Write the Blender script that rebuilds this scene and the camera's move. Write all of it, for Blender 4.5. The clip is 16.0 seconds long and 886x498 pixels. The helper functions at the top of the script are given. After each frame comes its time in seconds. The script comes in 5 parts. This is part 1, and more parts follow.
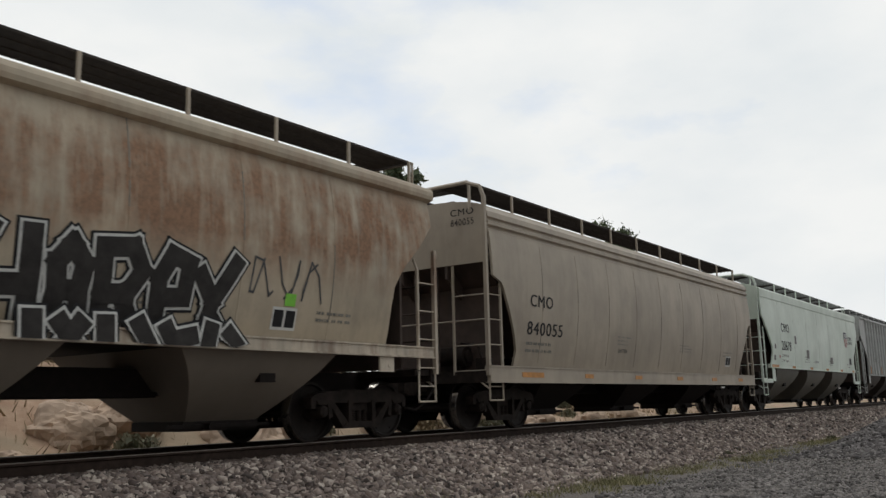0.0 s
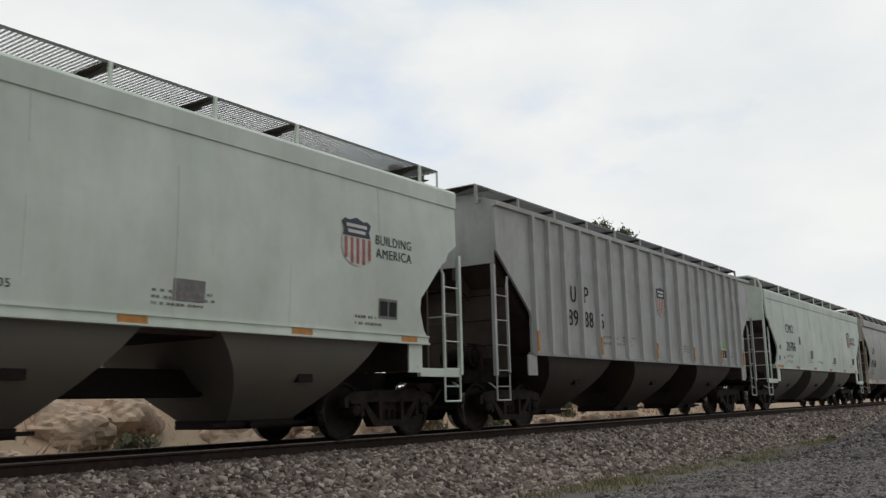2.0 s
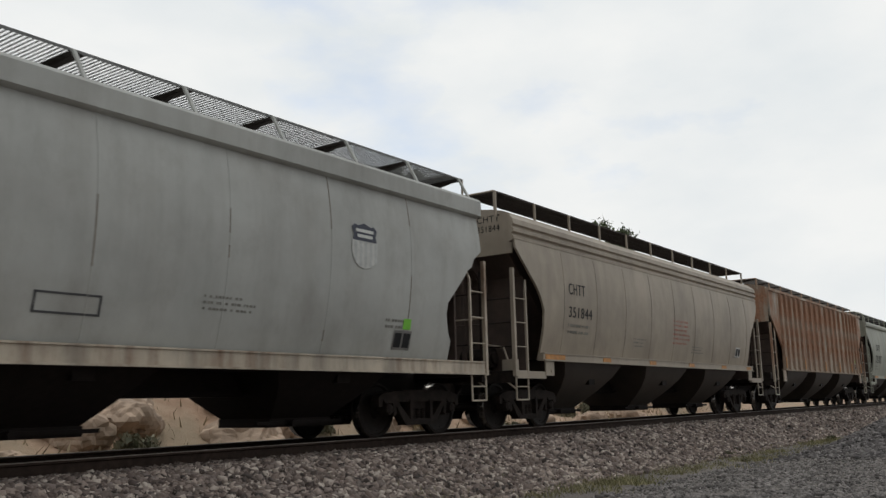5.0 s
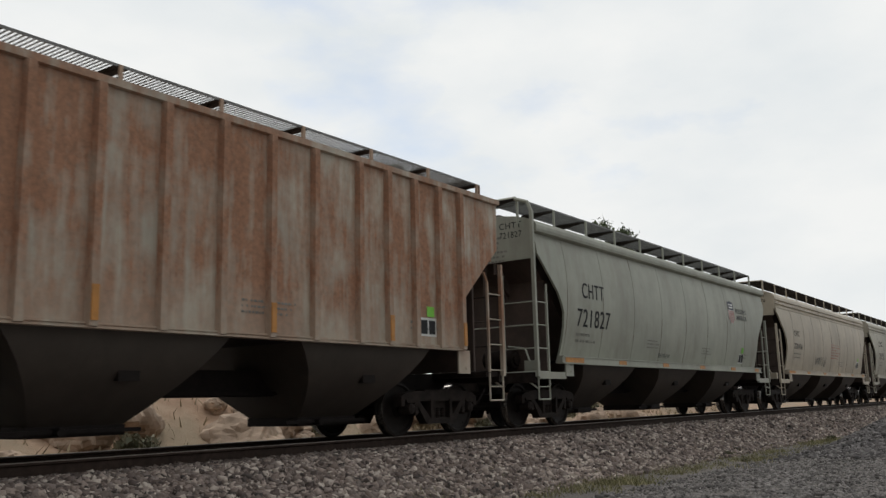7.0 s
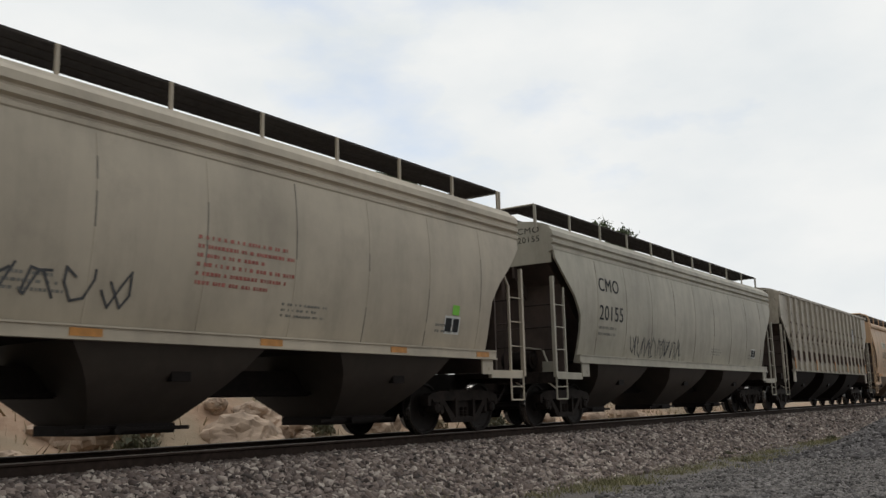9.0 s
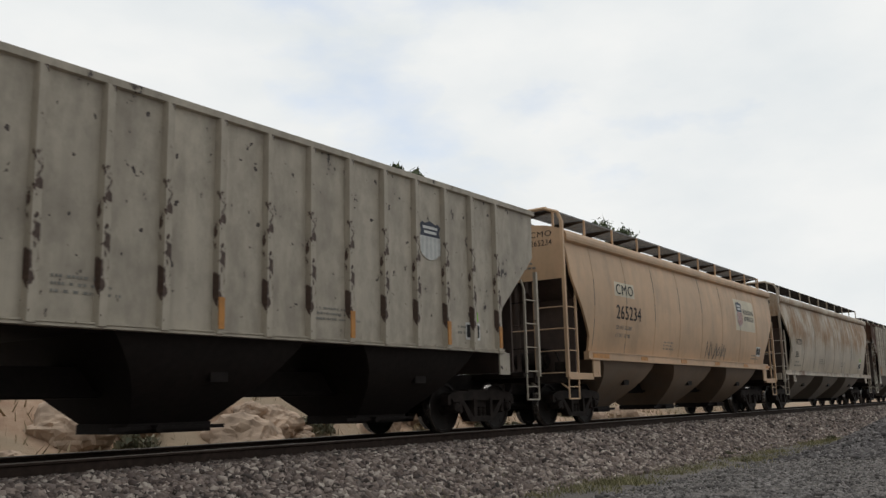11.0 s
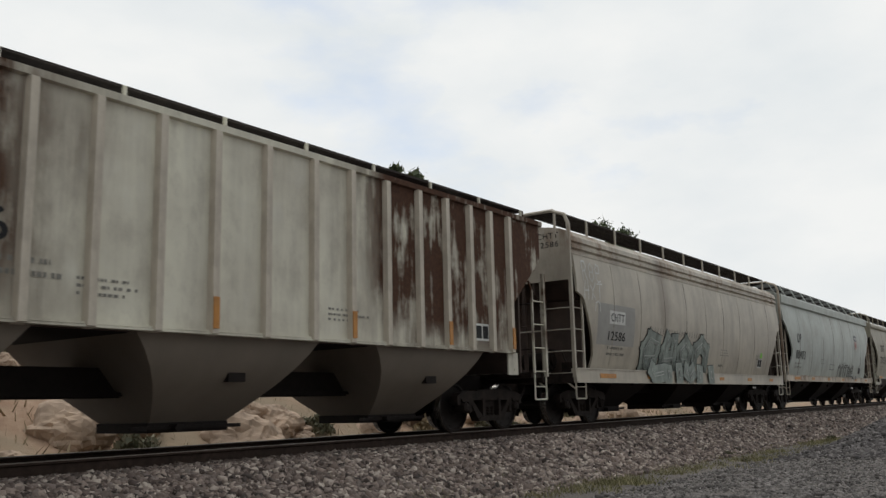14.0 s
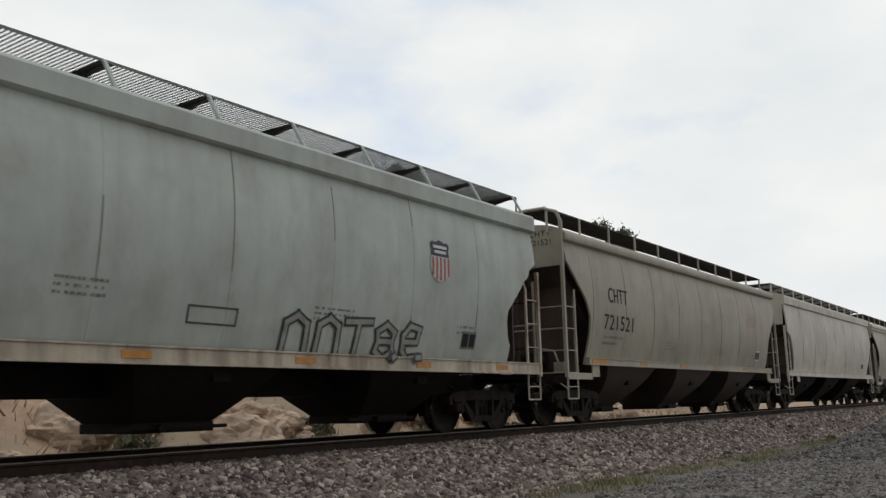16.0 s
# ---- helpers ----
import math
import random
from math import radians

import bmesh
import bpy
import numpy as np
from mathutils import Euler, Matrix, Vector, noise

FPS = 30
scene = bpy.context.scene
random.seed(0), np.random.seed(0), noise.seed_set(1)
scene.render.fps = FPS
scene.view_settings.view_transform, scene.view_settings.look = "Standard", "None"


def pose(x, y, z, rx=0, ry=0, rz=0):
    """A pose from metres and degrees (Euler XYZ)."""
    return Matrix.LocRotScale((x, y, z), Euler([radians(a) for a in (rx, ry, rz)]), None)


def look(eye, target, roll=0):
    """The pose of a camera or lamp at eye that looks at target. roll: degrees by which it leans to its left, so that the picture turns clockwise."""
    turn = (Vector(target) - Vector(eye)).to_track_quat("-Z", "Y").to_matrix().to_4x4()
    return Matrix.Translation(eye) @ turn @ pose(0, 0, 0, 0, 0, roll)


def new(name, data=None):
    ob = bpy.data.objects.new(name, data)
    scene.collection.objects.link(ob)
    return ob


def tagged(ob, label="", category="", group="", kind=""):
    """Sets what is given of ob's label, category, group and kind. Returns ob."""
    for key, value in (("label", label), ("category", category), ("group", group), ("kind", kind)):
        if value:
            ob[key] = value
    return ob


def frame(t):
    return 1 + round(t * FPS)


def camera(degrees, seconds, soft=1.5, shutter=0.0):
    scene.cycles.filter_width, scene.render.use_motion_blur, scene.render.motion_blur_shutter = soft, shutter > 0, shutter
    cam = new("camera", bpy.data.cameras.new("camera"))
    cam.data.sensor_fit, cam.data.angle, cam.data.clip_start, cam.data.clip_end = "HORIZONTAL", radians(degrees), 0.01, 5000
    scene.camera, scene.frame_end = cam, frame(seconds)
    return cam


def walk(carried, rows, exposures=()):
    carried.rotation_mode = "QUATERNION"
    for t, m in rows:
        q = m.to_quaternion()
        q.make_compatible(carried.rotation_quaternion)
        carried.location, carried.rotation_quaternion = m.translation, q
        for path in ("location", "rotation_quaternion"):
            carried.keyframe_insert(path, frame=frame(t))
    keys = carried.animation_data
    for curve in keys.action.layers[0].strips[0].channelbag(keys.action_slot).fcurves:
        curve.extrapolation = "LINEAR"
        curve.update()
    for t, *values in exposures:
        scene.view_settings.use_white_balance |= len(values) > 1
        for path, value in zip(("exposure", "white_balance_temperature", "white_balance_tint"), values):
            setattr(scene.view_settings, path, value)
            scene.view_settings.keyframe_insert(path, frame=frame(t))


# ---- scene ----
from collections import namedtuple

# ---- the camera stands still on the gravel beside the line ----
# x runs along the track (the train comes from +x), z = 0 is the rail top
SPEED = 17.10
cam = camera(53.27, 16.0, soft=1.4, shutter=0.05)
EYE = Vector((0.0, -10.40, 0.53))
AIM = EYE + Vector((math.sin(radians(54.575)) * math.cos(radians(9.93)), math.cos(radians(54.575)) * math.cos(radians(9.93)), math.sin(radians(9.93))))
walk(cam, [(0.0, look(EYE, AIM, -1.36)), (16.0, look(EYE, AIM, -1.36))], exposures=[(0.0, 0.0), (16.0, 0.0)])

# ---- sky and sun: bright broken overcast ----
world = bpy.data.worlds.new("overcast_sky")
scene.world = world
world.use_nodes = True
wn, wl = world.node_tree.nodes, world.node_tree.links
wn.clear()
w_out = wn.new("ShaderNodeOutputWorld")
w_bg = wn.new("ShaderNodeBackground")
w_sky = wn.new("ShaderNodeTexSky")
w_sky.sky_type = "NISHITA"
w_sky.sun_disc = False
w_sky.sun_elevation = radians(58)
w_sky.sun_rotation = radians(20)
w_gain = wn.new("ShaderNodeVectorMath")
w_gain.operation = "SCALE"
w_gain.inputs["Scale"].default_value = 0.14
w_co = wn.new("ShaderNodeTexCoord")
w_map = wn.new("ShaderNodeMapping")
w_map.inputs["Scale"].default_value = (1.0, 1.0, 2.2)
w_map.inputs["Location"].default_value = (0.35, 0.1, 0.0)
w_n1 = wn.new("ShaderNodeTexNoise")
w_n1.inputs["Scale"].default_value = 2.6
w_n1.inputs["Detail"].default_value = 7.0
w_n1.inputs["Roughness"].default_value = 0.55
w_n2 = wn.new("ShaderNodeTexNoise")
w_n2.inputs["Scale"].default_value = 5.0
w_n2.inputs["Detail"].default_value = 6.0
w_cover = wn.new("ShaderNodeMapRange")
w_cover.inputs["From Min"].default_value = 0.30
w_cover.inputs["From Max"].default_value = 0.47
w_cover.inputs["To Min"].default_value = 0.45
w_shade = wn.new("ShaderNodeValToRGB")
w_shade.color_ramp.elements[0].position, w_shade.color_ramp.elements[0].color = 0.30, (0.76, 0.80, 0.82, 1)
w_shade.color_ramp.elements[1].position, w_shade.color_ramp.elements[1].color = 0.66, (0.89, 0.90, 0.89, 1)
w_mix = wn.new("ShaderNodeMix")
w_mix.data_type = "RGBA"
wl.new(w_co.outputs["Generated"], w_map.inputs["Vector"])
wl.new(w_map.outputs["Vector"], w_n1.inputs["Vector"])
wl.new(w_map.outputs["Vector"], w_n2.inputs["Vector"])
wl.new(w_n1.outputs["Fac"], w_cover.inputs["Value"])
wl.new(w_n2.outputs["Fac"], w_shade.inputs["Fac"])
wl.new(w_sky.outputs["Color"], w_gain.inputs[0])
wl.new(w_cover.outputs["Result"], w_mix.inputs[0])
wl.new(w_gain.outputs["Vector"], w_mix.inputs[6])
wl.new(w_shade.outputs["Color"], w_mix.inputs[7])
# the cloud deck is brightest on the sun's side of the sky and dimmer opposite to it
w_toward = wn.new("ShaderNodeVectorMath")
w_toward.operation = "DOT_PRODUCT"
w_toward.inputs[1].default_value = (0.50, 0.45, 0.80)
w_fall = wn.new("ShaderNodeMapRange")
w_fall.interpolation_type = "SMOOTHSTEP"
w_fall.inputs["From Min"].default_value = -0.62
w_fall.inputs["From Max"].default_value = 0.55
w_fall.inputs["To Min"].default_value = 0.25
w_dim = wn.new("ShaderNodeVectorMath")
w_dim.operation = "SCALE"
wl.new(w_co.outputs["Generated"], w_toward.inputs[0])
wl.new(w_toward.outputs["Value"], w_fall.inputs["Value"])
wl.new(w_mix.outputs[2], w_dim.inputs[0])
wl.new(w_fall.outputs["Result"], w_dim.inputs["Scale"])
wl.new(w_dim.outputs["Vector"], w_bg.inputs["Color"])
w_bg.inputs["Strength"].default_value = 1.0
wl.new(w_bg.outputs["Background"], w_out.inputs["Surface"])

sun = new("sun", bpy.data.lights.new("sun", "SUN"))
sun.data.energy = 0.6
sun.data.angle = radians(22)
sun.data.color = (1.0, 0.95, 0.88)
sun.matrix_world = look((12, 32, 66), (0, 0, 0))


# ---- materials ----
def nodes_of(name, rough=0.6, metal=0.0):
    m = bpy.data.materials.new(name)
    m.use_nodes = True
    nt = m.node_tree
    p = nt.nodes["Principled BSDF"]
    p.inputs["Roughness"].default_value = rough
    p.inputs["Metallic"].default_value = metal
    return m, nt, p


def noise_node(nt, vec, scale, detail=5.0, rough=0.6):
    n = nt.nodes.new("ShaderNodeTexNoise")
    n.inputs["Scale"].default_value = scale
    n.inputs["Detail"].default_value = detail
    n.inputs["Roughness"].default_value = rough
    nt.links.new(vec, n.inputs["Vector"])
    return n.outputs["Fac"]


def ranged(nt, value, a, b, c=0.0, d=1.0):
    n = nt.nodes.new("ShaderNodeMapRange")
    for key, v in (("From Min", a), ("From Max", b), ("To Min", c), ("To Max", d)):
        n.inputs[key].default_value = v
    nt.links.new(value, n.inputs["Value"])
    return n.outputs["Result"]


def times(nt, a, b, op="MULTIPLY"):
    n = nt.nodes.new("ShaderNodeMath")
    n.operation = op
    for i, v in enumerate((a, b)):
        if isinstance(v, (int, float)):
            n.inputs[i].default_value = v
        else:
            nt.links.new(v, n.inputs[i])
    return n.outputs[0]


def blend(nt, fac, a, b, mode="MIX"):
    n = nt.nodes.new("ShaderNodeMix")
    n.data_type = "RGBA"
    n.blend_type = mode
    if isinstance(fac, (int, float)):
        n.inputs[0].default_value = fac
    else:
        nt.links.new(fac, n.inputs[0])
    for i, v in ((6, a), (7, b)):
        if isinstance(v, tuple):
            n.inputs[i].default_value = (*v[:3], 1)
        else:
            nt.links.new(v, n.inputs[i])
    return n.outputs[2]


def object_vector(nt, scale=(1, 1, 1), offset=(0, 0, 0)):
    co = nt.nodes.new("ShaderNodeTexCoord")
    mp = nt.nodes.new("ShaderNodeMapping")
    mp.inputs["Scale"].default_value = scale
    mp.inputs["Location"].default_value = offset
    nt.links.new(co.outputs["Object"], mp.inputs["Vector"])
    return mp.outputs["Vector"]


def bumped(nt, p, height, strength=0.3, distance=0.02):
    b = nt.nodes.new("ShaderNodeBump")
    b.inputs["Strength"].default_value = strength
    b.inputs["Distance"].default_value = distance
    nt.links.new(height, b.inputs["Height"])
    nt.links.new(b.outputs["Normal"], p.inputs["Normal"])


def drip_wave(nt, off):
    return noise_node(nt, object_vector(nt, (1.3, 1.3, 0.3), off), 1.0, 4)


def car_paint(name, base, dirt=(0.16, 0.13, 0.10), grime=0.4, rust=0.0, rust_band=(0.0, 9.0), rust_color=(0.30, 0.13, 0.06), seed=0.0, rust_ends=None, peel=0.0, dark=(0.05, 0.03, 0.025), stain=None):
    """Weathered car paint: fading in large clouds, streaks that run down, rust blooms, fine dents."""
    m, nt, p = nodes_of(name, 0.55)
    if base[0] >= base[1]:
        base = (base[0] * 1.04, base[1] * 0.985, base[2] * 0.94)
    base = tuple(min(0.8, c * 1.11) for c in base)
    off = (seed * 3.7, seed * 1.3, seed * 2.1)
    cloud = noise_node(nt, object_vector(nt, (1, 1, 1), off), 0.55, 4)
    streak = noise_node(nt, object_vector(nt, (2.2, 2.2, 0.22), off), 1.5, 5, 0.55)
    fine = noise_node(nt, object_vector(nt, (1, 1, 1), off), 14.0, 5, 0.7)
    col = blend(nt, ranged(nt, cloud, 0.3, 0.72), tuple(c * 0.81 for c in base), tuple(min(0.85, c * 1.10) for c in base))
    g = times(nt, ranged(nt, streak, 0.45, 0.85), grime)
    col = blend(nt, g, col, dirt)
    col = blend(nt, times(nt, ranged(nt, fine, 0.55, 0.8), 0.22 * grime), col, dirt)
    cake = noise_node(nt, object_vector(nt, (0.7, 0.7, 1.1), (off[2], off[0], off[1])), 0.9, 6, 0.6)
    col = blend(nt, times(nt, ranged(nt, cake, 0.47, 0.72), min(0.4, grime * 0.8)), col, (0.24, 0.20, 0.16))
    smudge = noise_node(nt, object_vector(nt, (1.0, 1.0, 0.55), (off[1], off[2], off[0])), 2.1, 7, 0.68)
    col = blend(nt, times(nt, ranged(nt, smudge, 0.50, 0.70), min(0.38, grime * 0.9)), col, (0.20, 0.165, 0.13))
    col = blend(nt, times(nt, ranged(nt, smudge, 0.46, 0.30), min(0.3, grime * 0.6)), col, tuple(min(0.82, c * 1.22) for c in base))
    if rust > 0:
        co = nt.nodes.new("ShaderNodeTexCoord")
        sep = nt.nodes.new("ShaderNodeSeparateXYZ")
        nt.links.new(co.outputs["Object"], sep.inputs[0])
        mid, half = (rust_band[0] + rust_band[1]) / 2, (rust_band[1] - rust_band[0]) / 2
        away = times(nt, times(nt, sep.outputs["Z"], mid, "SUBTRACT"), 1.0)
        away = times(nt, away, 0.0, "ADD")
        ab = nt.nodes.new("ShaderNodeMath")
        ab.operation = "ABSOLUTE"
        nt.links.new(away, ab.inputs[0])
        inside = ranged(nt, ab.outputs[0], half * 1.35, half * 0.55)
        if rust_ends:
            far = nt.nodes.new("ShaderNodeMath")
            far.operation = "ABSOLUTE"
            nt.links.new(times(nt, sep.outputs["X"], rust_ends[2], "SUBTRACT"), far.inputs[0])
            inside = times(nt, ranged(nt, times(nt, far.outputs[0], times(nt, drip_wave(nt, off), 2.4), "ADD"), rust_ends[0] + 1.2, rust_ends[1] + 1.2, 0.0, 1.5), inside)
        bloom = noise_node(nt, object_vector(nt, (0.8, 0.8, 0.7), (off[1], off[0], off[2])), 1.25, 6, 0.62)
        drip = noise_node(nt, object_vector(nt, (4.2, 4.2, 0.5), (off[2], off[1], off[0])), 1.5, 5, 0.6)
        r = times(nt, ranged(nt, times(nt, times(nt, bloom, 0.65), times(nt, drip, 0.45), "ADD"), 0.60 - 0.2 * rust, 0.78 - 0.2 * rust), inside)
        tone = blend(nt, ranged(nt, fine, 0.35, 0.65), tuple(c * 0.72 for c in rust_color), tuple(c * 1.3 for c in rust_color))
        col = blend(nt, times(nt, r, 0.85), col, tone)
        nt.links.new(ranged(nt, r, 0, 1, 0.5, 0.9), p.inputs["Roughness"])
    if peel > 0:
        chip = noise_node(nt, object_vector(nt, (2.4, 2.4, 1.3), off), 1.5, 9, 0.66)
        speck = noise_node(nt, object_vector(nt, (1, 1, 0.8), (off[1], off[2], off[0])), 7.0, 3, 0.5)
        bare = blend(nt, ranged(nt, fine, 0.35, 0.65), dark, tuple(c * 2.1 for c in dark))
        col = blend(nt, times(nt, ranged(nt, chip, 0.44, 0.62), 0.4), col, (0.22, 0.19, 0.15))
        col = blend(nt, ranged(nt, chip, 0.71 - 0.14 * peel, 0.73 - 0.14 * peel), col, bare)
        col = blend(nt, ranged(nt, speck, 0.68, 0.70), col, bare)
    if stain:
        co = nt.nodes.new("ShaderNodeTexCoord")
        sep = nt.nodes.new("ShaderNodeSeparateXYZ")
        nt.links.new(co.outputs["Object"], sep.inputs[0])
        wavy = times(nt, sep.outputs["X"], times(nt, drip_wave(nt, off), 0.5), "ADD")
        column = times(nt, ranged(nt, wavy, stain[0], stain[0] + 0.35), ranged(nt, wavy, stain[1], stain[1] - 0.5))
        column = times(nt, column, ranged(nt, sep.outputs["Z"], stain[2], stain[2] + 0.9))
        col = blend(nt, times(nt, column, 0.55), col, (0.17, 0.125, 0.09))
    nt.links.new(col, p.inputs["Base Color"])
    dents = noise_node(nt, object_vector(nt, (1, 1, 1), off), 1.1, 2)
    bumped(nt, p, times(nt, times(nt, dents, 2.0), times(nt, fine, 0.12), "ADD"), 0.35, 0.02)
    return m


def plain(name, base, rough=0.7, metal=0.0, vary=0.25, scale=9.0, bump=0.25):
    m, nt, p = nodes_of(name, rough, metal)
    if max(base) < 0.06:
        p.inputs["Specular IOR Level"].default_value = 0.2
    v = object_vector(nt)
    a, b = noise_node(nt, v, scale, 5), noise_node(nt, v, scale * 0.13, 3)
    col = blend(nt, ranged(nt, a, 0.3, 0.7), tuple(c * (1 - vary) for c in base), tuple(c * (1 + vary) for c in base))
    col = blend(nt, times(nt, ranged(nt, b, 0.45, 0.75), 0.45), col, tuple(c * 0.6 for c in base))
    nt.links.new(col, p.inputs["Base Color"])
    bumped(nt, p, a, bump, 0.01)
    return m


def stone(name, tones, rough=0.9, scale=30.0):
    """Broken stone: every piece takes a tone of its own."""
    m, nt, p = nodes_of(name, rough)
    geo = nt.nodes.new("ShaderNodeNewGeometry")
    ramp = nt.nodes.new("ShaderNodeValToRGB")
    ramp.color_ramp.interpolation = "LINEAR"
    while len(ramp.color_ramp.elements) < len(tones):
        ramp.color_ramp.elements.new(0.5)
    for i, c in enumerate(tones):
        e = ramp.color_ramp.elements[i]
        e.position, e.color = i / (len(tones) - 1), (*c, 1)
    nt.links.new(geo.outputs["Random Per Island"], ramp.inputs["Fac"])
    n = noise_node(nt, object_vector(nt), scale, 4)
    col = blend(nt, ranged(nt, n, 0.3, 0.7, 0.0, 0.6), ramp.outputs["Color"], (0.10, 0.09, 0.08), "MULTIPLY")
    col = blend(nt, 0.4, ramp.outputs["Color"], col)
    nt.links.new(col, p.inputs["Base Color"])
    bumped(nt, p, n, 0.4, 0.01)
    return m


def leafy(name, a, b, c, rough=0.7):
    m, nt, p = nodes_of(name, rough)
    geo = nt.nodes.new("ShaderNodeNewGeometry")
    ramp = nt.nodes.new("ShaderNodeValToRGB")
    ramp.color_ramp.elements.new(0.5)
    for i, t in enumerate((a, b, c)):
        e = ramp.color_ramp.elements[i]
        e.position, e.color = i / 2, (*t, 1)
    nt.links.new(geo.outputs["Random Per Island"], ramp.inputs["Fac"])
    nt.links.new(ramp.outputs["Color"], p.inputs["Base Color"])
    return m


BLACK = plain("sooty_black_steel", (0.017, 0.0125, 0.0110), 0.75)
TRUCK = plain("brake_dusted_cast_steel", (0.023, 0.0165, 0.0135), 0.8, vary=0.55, scale=6.0)
WHEEL = plain("dark_wheel_steel", (0.018, 0.0135, 0.0115), 0.65, 0.1)
TREAD = plain("polished_tread_steel", (0.42, 0.40, 0.38), 0.22, 1.0, 0.1)
RAILHEAD = plain("polished_rail_head", (0.20, 0.17, 0.15), 0.45, 0.9, 0.2)
RAILRUST = plain("rusty_rail_web", (0.040, 0.026, 0.020), 0.85, vary=0.4)
TIE = plain("creosoted_timber", (0.055, 0.042, 0.034), 0.9, vary=0.4, scale=20)
GALV = plain("galvanised_grating", (0.19, 0.19, 0.186), 0.6, 0.3)
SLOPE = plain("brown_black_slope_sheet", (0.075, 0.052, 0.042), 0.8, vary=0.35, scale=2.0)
SEAM = plain("dirt_in_weld_seam", (0.27, 0.24, 0.20), 0.85)
DARKGRATE = plain("rusty_dark_grating", (0.050, 0.042, 0.038), 0.8)
INK = plain("black_stencil_paint", (0.022, 0.022, 0.024), 0.6, vary=0.3)
FADED = plain("faded_stencil_paint", (0.23, 0.22, 0.195), 0.7, vary=0.3)
WHITE = plain("white_stencil_paint", (0.66, 0.66, 0.63), 0.6, vary=0.12)
RED = plain("red_stencil_paint", (0.42, 0.14, 0.11), 0.6, vary=0.3)
NAVY = plain("dark_blue_emblem_paint", (0.035, 0.04, 0.065), 0.55)
ORANGE = plain("faded_orange_reflective_tape", (0.52, 0.225, 0.045), 0.5, vary=0.2)
GREEN = plain("fluorescent_green_sticker", (0.22, 0.62, 0.06), 0.6, vary=0.1)
GREYPATCH = plain("grey_route_panel", (0.20, 0.19, 0.18), 0.7)
PALE = plain("pale_spray_paint", (0.55, 0.56, 0.54), 0.7, vary=0.15)
SMOKE = plain("dark_grey_spray_paint", (0.075, 0.075, 0.078), 0.7, vary=0.35)
BARK = plain("grey_brown_bark", (0.10, 0.075, 0.055), 0.9, vary=0.35, scale=14)
DRYWOOD = plain("bleached_dry_wood", (0.33, 0.27, 0.21), 0.9, scale=14)
LEAF = leafy("poplar_leaves", (0.045, 0.065, 0.030), (0.085, 0.11, 0.05), (0.15, 0.17, 0.085))
SHRUB = leafy("dusty_shrub_leaves", (0.075, 0.080, 0.045), (0.13, 0.125, 0.075), (0.19, 0.165, 0.105))
GRASS = leafy("verge_grass", (0.13, 0.13, 0.05), (0.21, 0.20, 0.085), (0.33, 0.28, 0.16))
STRAW = leafy("dry_grass", (0.20, 0.15, 0.085), (0.29, 0.22, 0.13), (0.38, 0.30, 0.19))
BALLAST = stone("crushed_ballast_stone", [(0.038, 0.029, 0.025), (0.126, 0.094, 0.081), (0.214, 0.162, 0.137), (0.210, 0.172, 0.153), (0.353, 0.281, 0.239), (0.588, 0.512, 0.437)])
DARKSTONE = stone("dark_basalt_gravel", [(0.030, 0.027, 0.026), (0.072, 0.065, 0.064), (0.119, 0.109, 0.106), (0.221, 0.204, 0.200)])
LIGHTGRAVEL = stone("light_grey_fine_gravel", [(0.059, 0.054, 0.050), (0.126, 0.115, 0.109), (0.185, 0.170, 0.161), (0.281, 0.259, 0.244)])
ROCK = plain("tan_sandstone", (0.42, 0.315, 0.235), 0.95, vary=0.4, scale=3.5, bump=1.0)



